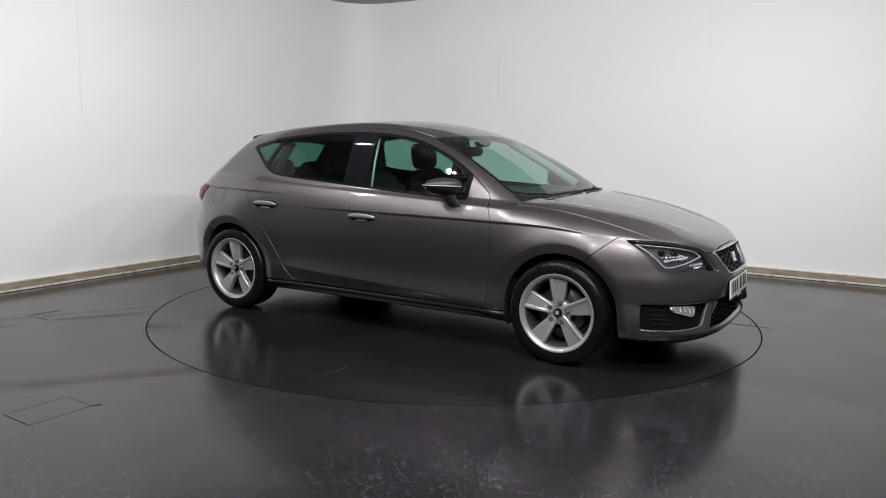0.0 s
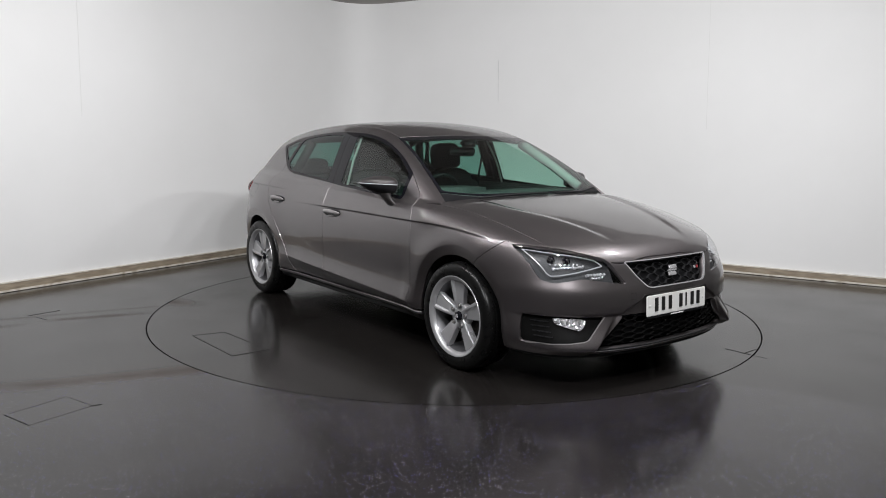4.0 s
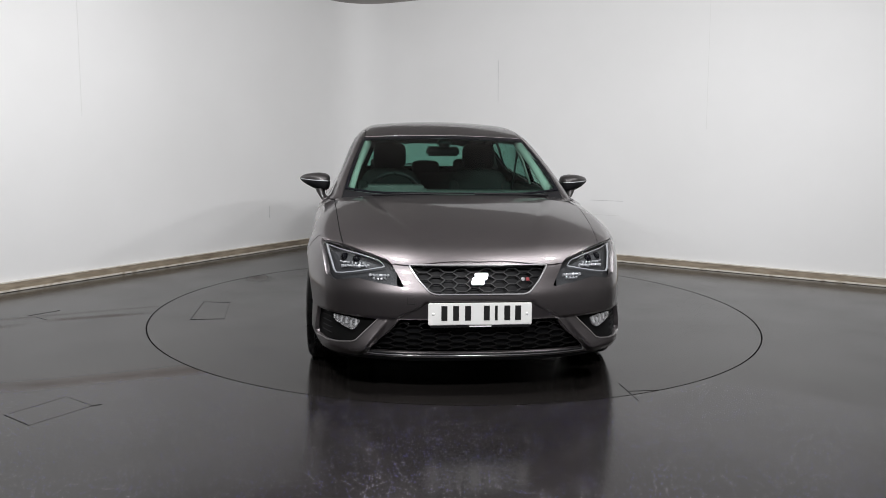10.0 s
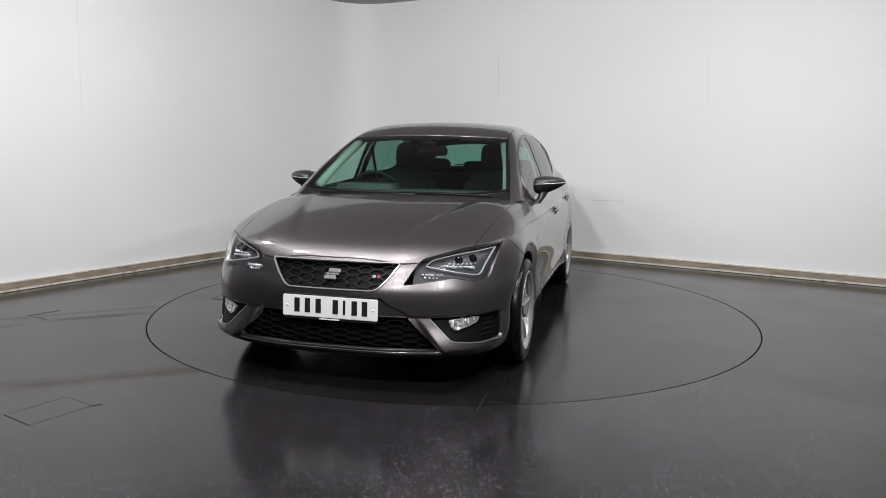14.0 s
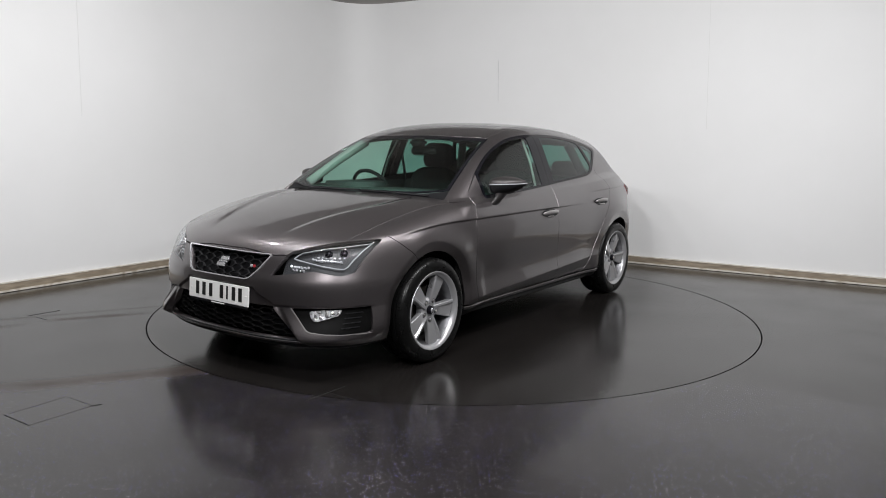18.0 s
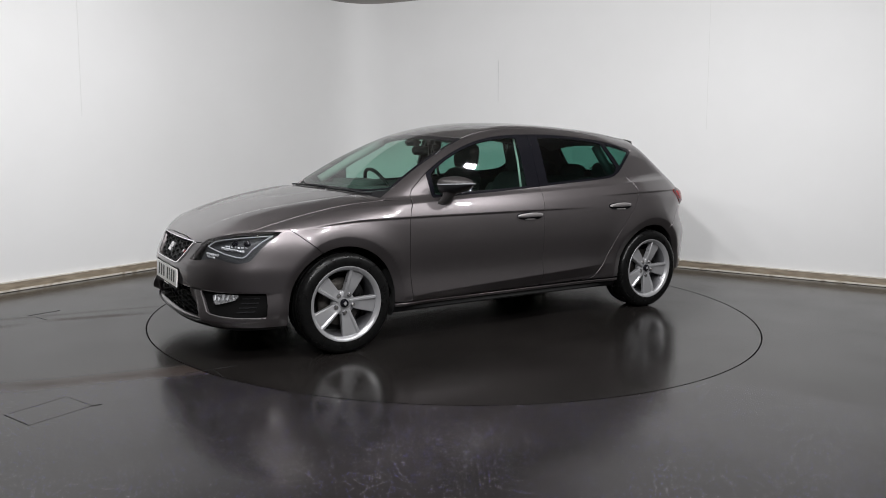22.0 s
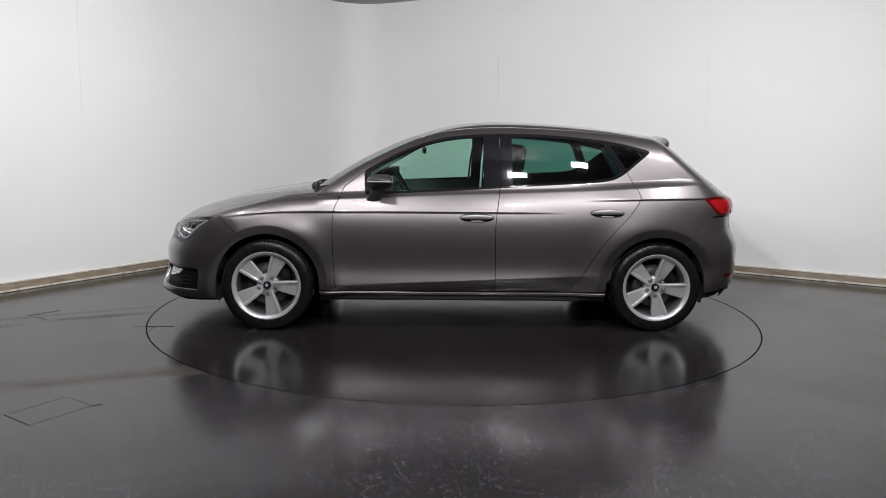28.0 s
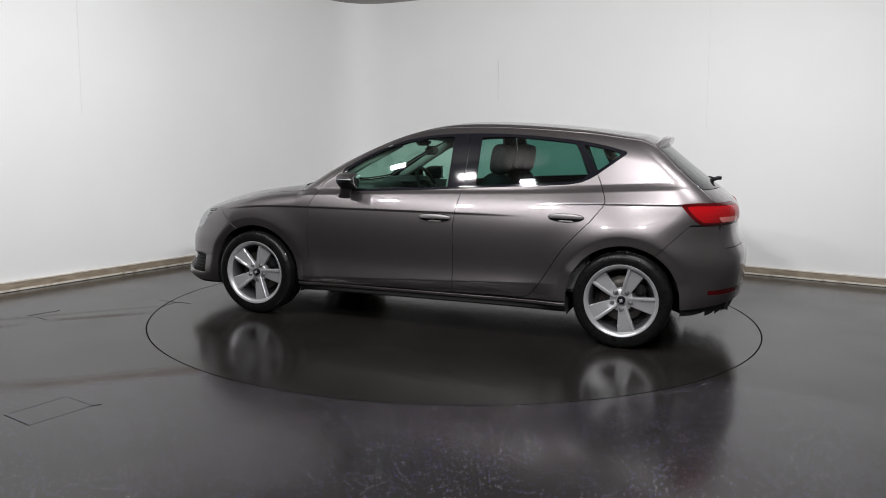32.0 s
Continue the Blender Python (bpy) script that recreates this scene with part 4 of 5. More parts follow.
# headlamps
FOG_LAMP = outline([(0.600, 0.388), (0.66, 0.393), (0.742, 0.394), (0.734, 0.366), (0.692, 0.350), (0.642, 0.334), (0.618, 0.352)], round_by=0.008)
FOG_REFL = material("fog_lamp_chrome", (0.72, 0.73, 0.75), 0.12, 0.85)
bumpy(FOG_REFL, 55.0, 0.9, 0.012, detail=2.0)
LED = material("lamp_light_guide", (0.36, 0.37, 0.385), 0.22)
LAMP_BACK = material("lamp_housing", (0.035, 0.036, 0.039), 0.5, 0.0)
REFL = material("lamp_reflector", (0.80, 0.81, 0.83), 0.16, 0.6)
guide = [(0.784, 0.740), (0.772, 0.70), (0.756, 0.655), (0.744, 0.620), (0.732, 0.609), (0.70, 0.612), (0.62, 0.628), (0.55, 0.643), (0.49, 0.656), (0.476, 0.661)]
guide2 = [(0.476, 0.661), (0.488, 0.678), (0.505, 0.692), (0.56, 0.707), (0.62, 0.720), (0.70, 0.732), (0.784, 0.740)]
for sgn in (1, -1):
    lamp = sheet_part("headlamp", lens if sgn > 0 else lens.mirrored(), LENS, car, 0.0, "clear headlamp with a white light strip", lift=-0.001)
    sheet_part("housing", back if sgn > 0 else back.mirrored(), LAMP_BACK, lamp, 0.0, "dark lamp housing", lift=-0.048)
    mir = [(sgn * y, z) for y, z in guide]
    bar_on_front(mir, 0.0075, 0.008, 0.024, LED, lamp, "light_strip", "white light strip")
    bar_on_front([(sgn * y, z) for y, z in guide2], 0.0045, 0.006, 0.026, LED, lamp, "light_strip", "white light strip")
    random.seed(5)
    for row, (ya, za, yb, zb, cnt) in enumerate(((0.72, 0.648, 0.56, 0.668, 10), (0.73, 0.672, 0.58, 0.682, 7), (0.57, 0.618, 0.455, 0.620, 6), (0.55, 0.602, 0.47, 0.606, 4))):
        for k in range(cnt):
            f = (k + 0.5) / cnt
            p, n = front_point(sgn * (ya + (yb - ya) * f), za + (zb - za) * f, 0.045)
            sz = (0.017, 0.011, 0.018, 0.012)[row]
            bb = box(0.02, sz * random.uniform(0.7, 1.1), sz * random.uniform(0.6, 1.0), 0.003, seg=1)
            turn = Euler((random.uniform(-0.3, 0.3), random.uniform(-0.5, 0.5), random.uniform(-0.5, 0.5))).to_matrix().to_4x4()
            bmesh.ops.transform(bb, matrix=Matrix.Translation(p) @ n.to_track_quat("X", "Z").to_matrix().to_4x4() @ turn, verts=bb.verts[:])
            part("reflector", bb, REFL, lamp, smooth=False)
    for y, z in ((0.63, 0.702), (0.70, 0.705)):
        p, n = front_point(sgn * y, z, 0.05)
        bb = lathe([(0.0, 0.02), (0.012, 0.016), (0.02, 0.004), (0.023, 0.0), (0.023, -0.01)], 20, "x")
        bmesh.ops.transform(bb, matrix=Matrix.Translation(p) @ Vector((1, sgn * 0.2, 0)).to_track_quat("X", "Z").to_matrix().to_4x4(), verts=bb.verts[:])
        part("projector", bb, GLOSS_BLACK, lamp)
    # fog lamp in its black surround
    f = fine.inside(FOG_LAMP, (1, 2))
    f = f if sgn > 0 else f.mirrored()
    fog = sheet_part("fog_lamp", f, FOG_REFL, car, 0.012, "bright faceted fog lamp", lift=-0.010)
    for k in range(5):
        y = 0.622 + k * 0.024
        p, n = front_point(sgn * y, 0.366 + 0.004 * k + random.uniform(-0.004, 0.004), 0.012)
        bb = box(0.010, 0.012, 0.036 * random.uniform(0.6, 1.0), 0.003, seg=1)
        bmesh.ops.transform(bb, matrix=Matrix.Translation(p) @ n.to_track_quat("X", "Z").to_matrix().to_4x4() @ Euler((random.uniform(-0.3, 0.3), random.uniform(-0.4, 0.3), random.uniform(-0.4, 0.4))).to_matrix().to_4x4(), verts=bb.verts[:])
        part("facet", bb, REFL, fog, smooth=False)
    # painted edge round the foot of the surround; a lighter paint holds its highlight
    edge = [(0.508, 0.395), (0.545, 0.360), (0.582, 0.324), (0.616, 0.290), (0.640, 0.281), (0.70, 0.272), (0.76, 0.266), (0.82, 0.261)]
    bar_on_front([(sgn * y, z) for y, z in edge], 0.006, 0.005, 0.001, HANDLE, car, "fog_edge_glint", "edge of the fog lamp opening, its highlight put in as lighter paint")
    # ribs of the surround
    for z in (0.30, 0.325, 0.35, 0.375):
        bar_on_front([(sgn * y, z) for y in (0.755, 0.775, 0.79, 0.805)], 0.006, 0.006, 0.022, BLACK, car, "rib")

# ---- tail ----
s = whole.crop(x1=-1.15, z0=0.1, z1=0.9)
s = s.cut(-tail_cut(s.v) + GAP)
s = s.cut(np.where(ay(s) < 0.62, s.v[:, 2] - 0.64, s.v[:, 2] - 0.783))
for sg in (1, -1):
    d = inside_distance(s.v[:, (0, 2)], REFLECTOR)
    s = s.cut(np.where(s.v[:, 1] * sg > 0.4, d, 1.0), False)
s = open_arches(s)
under_line = lambda v: 0.262 + 0.13 * np.clip(-v[:, 0] - 1.65, -0.1, 0.5)
sheet_part("rear_bumper", s.cut(under_line(s.v) - s.v[:, 2]), PAINT, car, 0.02)

s = half.crop(x1=-1.6, z0=0.3, z1=0.45).inside(REFLECTOR, grow=-0.001)
s = s.cut(0.42 - s.v[:, 1])
both("reflector", s, DARK_RED, 0.01, "red bumper reflector", lift=-0.001)
s = half.crop(x1=-1.5, z0=0.7, z1=1.0).inside(TAIL_LAMP, grow=-0.001)
s = s.cut(0.34 - s.v[:, 1])
depth_in = -inside_distance(s.v[:, (0, 2)], TAIL_LAMP)
swell = 0.016 * ramp(depth_in, 0.0, 0.035)
s = Sheet(s.v + s.n * swell[:, None], s.n, s.f)
lamps = both("tail_lamp", s, RED_LENS, 0.03, "red tail lamp", lift=0.002)
band = s.cut(inside_distance(s.v[:, (0, 2)], TAIL_LAMP) + 0.016, False)
CLEAR_RED = material("pale_lamp_insert", (0.50, 0.14, 0.13), 0.15, Coat_Weight=1.0)
INSERT = outline([(-1.86, 0.838), (-1.965, 0.835), (-1.965, 0.802), (-1.88, 0.804)], round_by=0.01)
ins = s.inside(INSERT)
for k, lamp in enumerate(lamps):
    sheet_part("band", band if k == 0 else band.mirrored(), DARK_RED, lamp, 0.002, "dark red border of the lamp", lift=0.004)
    sheet_part("insert", ins if k == 0 else ins.mirrored(), CLEAR_RED, lamp, 0.002, "pale reversing lamp insert", lift=0.005)

s = whole.crop(x1=-1.4, z0=0.55, z1=1.3)
s = s.cut(ay(s) - glass_side(s.v[:, 2]) + 0.002)
g = s.cut(1.0 - s.v[:, 2])
g = g.cut(g.v[:, 2] - 1.278)
edge = np.maximum(ay(g) - glass_side(g.v[:, 2]) + 0.035, np.maximum(1.03 - g.v[:, 2], g.v[:, 2] - 1.255))
sheet_part("rear_window", g.cut(edge), DARK_GLASS, car, 0, "dark heated rear window", lift=-0.002)
sheet_part("rear_window_border", g.cut(edge, False), GLOSS_BLACK, car, 0.006, "black border of the rear window", lift=-0.001)
s = whole.crop(x1=-1.5, z0=0.55, z1=1.02)
s = s.cut(s.v[:, 2] - 0.995)
s = s.cut(0.645 - s.v[:, 2])
s = s.cut(ay(s) - np.where(s.v[:, 2] > 0.93, glass_side(s.v[:, 2]) + 0.008, 0.605))
for sg in (1, -1):
    d = inside_distance(s.v[:, (0, 2)], TAIL_LAMP) - 0.002
    s = s.cut(np.where(s.v[:, 1] * sg > 0.337, d, 1.0), False)
sheet_part("tailgate", s, PAINT, car, 0.02)

# roof spoiler over the rear window
bm = bmesh.new()
prev = None
crown = top_point(-1.450, 0.0)[0].z
for i in range(33):
    y = 0.462 * (i / 16 - 1)
    a = abs(y) / 0.462
    zt = top_point(-1.450, y)[0].z
    drop = crown - zt
    short = 0.060 * a ** 2.5
    prof = [(-1.446, zt), (-1.50 + short * 0.45, 1.336 - drop), (-1.53 + short * 0.9, 1.330 - drop), (-1.538 + short, 1.320 - drop), (-1.534 + short, 1.296 - drop), (-1.50 + short * 0.5, 1.280 - drop), (-1.446, 1.272 - drop)]
    ring = [bm.verts.new((x, y, z)) for x, z in prof]
    if prev:
        for k in range(len(ring)):
            bm.faces.new((prev[k], prev[(k + 1) % len(ring)], ring[(k + 1) % len(ring)], ring[k]))
    else:
        bm.faces.new(ring)
    prev = ring
bm.faces.new(prev[::-1])
bmesh.ops.recalc_face_normals(bm, faces=bm.faces[:])
sharp(part("roof_spoiler", bm, PAINT, car), 40)
# rear wiper
wip = tube([(-1.80, 0.02, 1.035), (-1.845, 0.01, 1.052), (-1.862, 0.0, 1.05)], 0.013, 10)
wiper_r = part("rear_wiper", wip, BLACK, car, "black rear wiper")
part("blade", tube([(-1.83, 0.01, 1.045), (-1.80, -0.2, 1.045), (-1.78, -0.34, 1.045)], 0.006, 8), BLACK, wiper_r)
for y in (0.47, -0.47):
    ex = part("exhaust_pipe", lathe([(0.030, 0.0), (0.034, -0.002), (0.034, 0.10), (0.026, 0.10), (0.026, 0.0)], 24, "x"), ALLOY_DARK, car, "dull metal exhaust tip")
    ex.location = (-1.95, y, 0.262)

# ---- mirrors, handles, wipers, small body marks ----
def rounded_body(rings, n=20):
    """Loft through rings of (y, centre x, centre z, half width, half height)."""
    bm = bmesh.new()
    prev = None
    for y, cx, cz, hx, hz in rings:
        ring = []
        for k in range(n):
            a = 2 * math.pi * k / n
            c, s_ = math.cos(a), math.sin(a)
            ring.append(bm.verts.new((cx + hx * math.copysign(abs(c) ** 0.7, c), y, cz + hz * math.copysign(abs(s_) ** 0.75, s_))))
        if prev:
            for k in range(n):
                bm.faces.new((prev[k], prev[(k + 1) % n], ring[(k + 1) % n], ring[k]))
        else:
            bm.faces.new(ring)
        prev = ring
    bm.faces.new(prev[::-1])
    bmesh.ops.recalc_face_normals(bm, faces=bm.faces[:])
    return bm


MIRROR_CAP = material("dark_mirror_cap", (0.034, 0.031, 0.031), 0.42, 0.4, Coat_Weight=0.15, Coat_Roughness=0.1)


def fine_side(x, z):
    """A fine piece of the left flank round one place."""
    X, Z = np.meshgrid(np.linspace(x - 0.14, x + 0.14, 60), np.linspace(z - 0.05, z + 0.05, 40), indexing="ij")
    return sheet_grid(np.stack([X, np.full_like(X, 1.6), Z], -1), np.array([0.0, -1.0, 0.0]), 1.6)


MIRROR = material("mirror_glass", (0.85, 0.86, 0.88), 0.02, 1.0)
# stations of the mirror shell: y, centre x, half length, rise over its bright line, depth under it
SHELL = ((0.800, 0.562, 0.045, 0.022, 0.036), (0.808, 0.562, 0.070, 0.036, 0.056), (0.83, 0.560, 0.088, 0.045, 0.068), (0.87, 0.553, 0.096, 0.048, 0.066), (0.915, 0.541, 0.088, 0.043, 0.053), (0.955, 0.525, 0.068, 0.034, 0.036), (0.985, 0.510, 0.042, 0.022, 0.019), (1.000, 0.498, 0.018, 0.010, 0.008), (1.003, 0.494, 0.005, 0.004, 0.003))


def line_z(y):
    return 1.004 + (y - 0.8) * 0.05


def mirror_shell(upper):
    bm = bmesh.new()
    prev = None
    for y, cx, hx, up, down in SHELL:
        ring = []
        for k in range(15):
            a = math.pi * k / 14
            c, s_ = math.cos(a), math.sin(a)
            x = cx + hx * (math.copysign(abs(c) ** 0.75, c) if c > 0 else 0.72 * math.copysign(abs(c) ** 0.45, c))
            ring.append(bm.verts.new((x, y, line_z(y) + (0.0015 + up * s_ ** 0.8 if upper else -0.0015 - down * s_ ** 0.85))))
        if prev:
            for k in range(15):
                bm.faces.new((prev[k], prev[(k + 1) % 15], ring[(k + 1) % 15], ring[k]))
        else:
            bm.faces.new(ring)
        prev = ring
    bm.faces.new(prev[::-1])
    bmesh.ops.recalc_face_normals(bm, faces=bm.faces[:])
    return bm


for sgn in (1, -1):
    flip = Matrix.Diagonal((1, sgn, 1, 1))
    def placed(bm, name, mat, parent, label=""):
        bmesh.ops.transform(bm, matrix=flip, verts=bm.verts[:])
        if sgn < 0:
            bmesh.ops.reverse_faces(bm, faces=bm.faces[:])
        return part(name, bm, mat, parent, label)
    mirror = sharp(placed(mirror_shell(True), "door_mirror", MIRROR_CAP, car, "dark grey door mirror with a bright trim line"), 50)
    sharp(placed(mirror_shell(False), "lower_shell", BLACK, mirror, "black lower mirror shell"), 50)
    trim = [(cx + hx * 0.98, y, line_z(y)) for y, cx, hx, _, _ in SHELL[1:]] + [(0.470, 1.000, line_z(1.0))]
    placed(tube(trim, 0.0032, 6), "indicator", LED, mirror, "thin clear indicator strip")
    foot = bmesh.new()
    prev = None
    for cx, cy, cz, hx, hy in ((0.612, 0.822, 0.868, 0.052, 0.020), (0.606, 0.834, 0.882, 0.050, 0.022), (0.594, 0.850, 0.908, 0.044, 0.024), (0.580, 0.862, 0.932, 0.046, 0.028), (0.566, 0.866, 0.958, 0.058, 0.034)):
        ring = [foot.verts.new((cx + hx * math.cos(2 * math.pi * k / 18), cy + hy * math.sin(2 * math.pi * k / 18), cz)) for k in range(18)]
        if prev:
            for k in range(18):
                foot.faces.new((prev[k], prev[(k + 1) % 18], ring[(k + 1) % 18], ring[k]))
        prev = ring
    bmesh.ops.recalc_face_normals(foot, faces=foot.faces[:])
    placed(foot, "foot", MIRROR_CAP, mirror, "dark mirror foot on the door")
    g = rounded_body([(0.828, 0.493, 0.996, 0.003, 0.046), (0.87, 0.480, 0.998, 0.003, 0.052), (0.93, 0.474, 1.003, 0.003, 0.040), (0.970, 0.474, 1.007, 0.003, 0.022)], 16)
    placed(g, "glass", MIRROR, mirror, "mirror glass")
    # door handles
    for k, (x0, x1, z) in enumerate(((0.026, -0.196, 0.779), (-0.852, -1.066, 0.816))):
        door = (front_doors, rear_doors)[k][0 if sgn > 0 else 1]
        mid = (x0 + x1) / 2
        p, n = side_point(mid, z)
        hb = bmesh.new()
        prev = None
        for i in range(17):
            f = i / 16
            x = x0 + (x1 - x0) * f
            q, m = side_point(x, z - 0.003 + 0.003 * math.sin(math.pi * f))
            swell = math.sin(math.pi * f) ** 0.45
            off = 0.006 + 0.020 * swell
            hh, tt = 0.006 + 0.0105 * swell, 0.004 + 0.007 * swell
            ring = [hb.verts.new(q + m * (off + tt * math.cos(a)) + Vector((0, 0, hh * math.sin(a)))) for a in (2 * math.pi * j / 12 for j in range(12))]
            if prev:
                for j in range(12):
                    hb.faces.new((prev[j], prev[(j + 1) % 12], ring[(j + 1) % 12], ring[j]))
            else:
                hb.faces.new(ring)
            prev = ring
        hb.faces.new(prev[::-1])
        bmesh.ops.recalc_face_normals(hb, faces=hb.faces[:])
        placed(hb, "handle", HANDLE, door, "grey pull handle")
        lip = bmesh.new()
        prev = None
        for i in range(9):
            f = i / 8
            q, m = side_point(mid + 0.046 * (1 - 2 * f), z - 0.027)
            hh = 0.002 + 0.0055 * math.sin(math.pi * f) ** 0.5
            ring = [lip.verts.new(q + m * (0.004 + 0.006 * math.cos(a)) + Vector((0, 0, hh * math.sin(a)))) for a in (2 * math.pi * j / 10 for j in range(10))]
            if prev:
                for j in range(10):
                    lip.faces.new((prev[j], prev[(j + 1) % 10], ring[(j + 1) % 10], ring[j]))
            else:
                lip.faces.new(ring)
            prev = ring
        lip.faces.new(prev[::-1])
        bmesh.ops.recalc_face_normals(lip, faces=lip.faces[:])
        placed(lip, "handle_lip", HANDLE, door, "small grey lip under the handle")
# shade of the handle recesses, put in as black plates on the uncut doors
for k, (x0, x1, z) in enumerate(((0.026, -0.196, 0.779), (-0.852, -1.066, 0.816))):
    mid = (x0 + x1) / 2
    hole = np.array([(mid + 0.115 * math.copysign(abs(math.cos(a)) ** 0.8, math.cos(a)), z - 0.002 + (0.024 if math.sin(a) > 0 else 0.030) * math.sin(a)) for a in np.linspace(0, 2 * math.pi, 41)[:-1]])
    cup = fine_side(mid, z).inside(hole)
    for n_side, door in enumerate((front_doors, rear_doors)[k]):
        sheet_part("handle_shade", cup if n_side == 0 else cup.mirrored(), GLOSS_BLACK, door, 0.0, "black plate put in for the shade of the handle recess", lift=0.0022)

# fuel flap seam on the right rear quarter: a slightly proud rounded lid
FLAP = outline([(-1.40, 0.90), (-1.56, 0.905), (-1.565, 0.80), (-1.42, 0.795)], round_by=0.03)
s = half.crop(x0=-1.65, x1=-1.3, z0=0.7, z1=1.0)
ring = s.inside(FLAP)
ring = ring.cut(inside_distance(ring.v[:, (0, 2)], FLAP) + 0.004, False).mirrored()
sheet_part("fuel_flap_seam", ring, SEAL, car, 0, "thin dark seam of the fuel flap", lift=0.0012)

# tow-eye cover seam on the bumper
sq = [(-0.325, 0.512), (-0.362, 0.512), (-0.362, 0.480), (-0.325, 0.480), (-0.325, 0.512)]
bar_on_front([(y, z) for y, z in sq], 0.0022, 0.0008, 0.0002, SEAL, car, "tow_cover_seam", "thin square seam")

# wipers at the foot of the windscreen
for pts in ([(1.085, -0.52), (1.095, -0.25), (1.085, 0.06)], [(1.095, 0.12), (1.075, 0.38), (1.03, 0.60)]):
    line = [top_point(x, y, 0.010)[0] for x, y in pts]
    arm = part("wiper", tube(line, 0.006, 8), BLACK, car, "black windscreen wiper")
    part("blade", tube([top_point(x - 0.03, y, 0.006)[0] for x, y in pts], 0.005, 6), BLACK, arm)

# ---- wheels ----
tyre_profile = [(0.214, -0.10), (0.222, -0.106), (0.25, -0.113), (0.275, -0.112), (0.292, -0.104), (0.302, -0.090), (0.3045, -0.068), (0.298, -0.066), (0.298, -0.058), (0.3052, -0.056), (0.306, -0.026), (0.298, -0.024), (0.298, -0.016), (0.306, -0.014), (0.306, 0.014), (0.298, 0.016), (0.298, 0.024), (0.306, 0.026), (0.3052, 0.056), (0.298, 0.058), (0.298, 0.066), (0.3045, 0.068), (0.302, 0.090), (0.292, 0.104), (0.275, 0.112), (0.25, 0.113), (0.232, 0.109), (0.222, 0.106), (0.214, 0.10)]
wheel = part("wheel", lathe([(0.0, 0.068), (0.066, 0.068), (0.074, 0.062), (0.076, 0.03)], 40), ALLOY, car, "silver five-spoke alloy wheel")
tyre = sharp(part("tyre", lathe(tyre_profile, 96), TYRE, wheel, "black rubber tyre"), 40)
sharp(part("rim", lathe([(0.222, 0.109), (0.226, 0.104), (0.222, 0.098), (0.214, 0.094), (0.206, 0.086), (0.200, 0.06), (0.188, -0.08), (0.198, -0.10), (0.222, -0.108)], 96), ALLOY, wheel, "silver rim"), 50)
sharp(part("lip", lathe([(0.203, 0.084), (0.207, 0.098), (0.214, 0.104), (0.222, 0.1115), (0.229, 0.112), (0.231, 0.108)], 96), ALLOY, wheel, "bright rim edge"), 50)
for k in range(5):
    a0 = 2 * math.pi * k / 5
    bm = bmesh.new()
    prev = None
    for i in range(15):
        f = i / 14
        r = 0.036 + f * 0.172
        w = 0.023 + 0.033 * f ** 0.85
        y = 0.074 + 0.020 * math.sin(math.pi * 0.55 * f)
        low = y - 0.011 * min(1.0, 0.25 + 1.2 * f)
        e = 0.013 + 0.003 * f
        # a raised rib along one edge, a long flat facet falling away from it
        ring = [bm.verts.new(v) for v in ((r, y - 0.040, -w), (r, y - 0.004, -w), (r, y, -w + 0.004), (r, y, -w + e), (r, low, -w + e + 0.009), (r, low - 0.004, w - 0.004), (r, low - 0.008, w), (r, y - 0.042, w))]
        if prev:
            for j in range(8):
                bm.faces.new((prev[j], prev[(j + 1) % 8], ring[(j + 1) % 8], ring[j]))
        prev = ring
    bmesh.ops.recalc_face_normals(bm, faces=bm.faces[:])
    bmesh.ops.transform(bm, matrix=Matrix.Rotation(a0, 4, "Y"), verts=bm.verts[:])
    sharp(part("spoke", bm, ALLOY, wheel), 30)
    at = Matrix.Rotation(a0 - radians(9), 4, "Y") @ Matrix.Translation((0.059, 0, 0))
    b = lathe([(0.0, 0.081), (0.007, 0.081), (0.0095, 0.078), (0.0095, 0.06)], 6)
    bmesh.ops.transform(b, matrix=at, verts=b.verts[:])
    part("bolt", b, STEEL, wheel, "steel wheel bolt", smooth=False)
    b = lathe([(0.0095, 0.066), (0.0115, 0.0765), (0.0135, 0.0775), (0.0145, 0.074), (0.0145, 0.05)], 20)
    bmesh.ops.transform(b, matrix=at, verts=b.verts[:])
    part("bolt_seat", b, ALLOY_DARK, wheel)
part("hub_cap", lathe([(0.0, 0.088), (0.019, 0.087), (0.024, 0.084), (0.026, 0.07)], 28), GLOSS_BLACK, wheel, "dark centre cap")
b = box(0.022, 0.004, 0.022, 0.002, at=(0, 0.089, 0))
part("cap_emblem", b, CHROME, wheel, "small plain silver emblem", smooth=False)
part("barrel", lathe([(0.198, -0.095), (0.186, -0.07), (0.19, 0.05), (0.204, 0.082)], 72), ALLOY_DARK, wheel, "dark inner barrel")
part("brake_disc", lathe([(0.03, 0.012), (0.09, 0.012), (0.145, 0.010), (0.145, -0.012), (0.09, -0.012)], 64), BRAKE, wheel, "dull steel brake disc")
part("backing", lathe([(0.0, -0.03), (0.185, -0.03)], 48), UNDER, wheel)
cal = box(0.07, 0.05, 0.13, 0.012, at=(-0.125, 0.01, 0.03))
part("caliper", cal, UNDER, wheel, "dark brake caliper")
wheel.matrix_basis = pose(AXLE_F, 0.782, HUB_Z, 0, 30, 0)
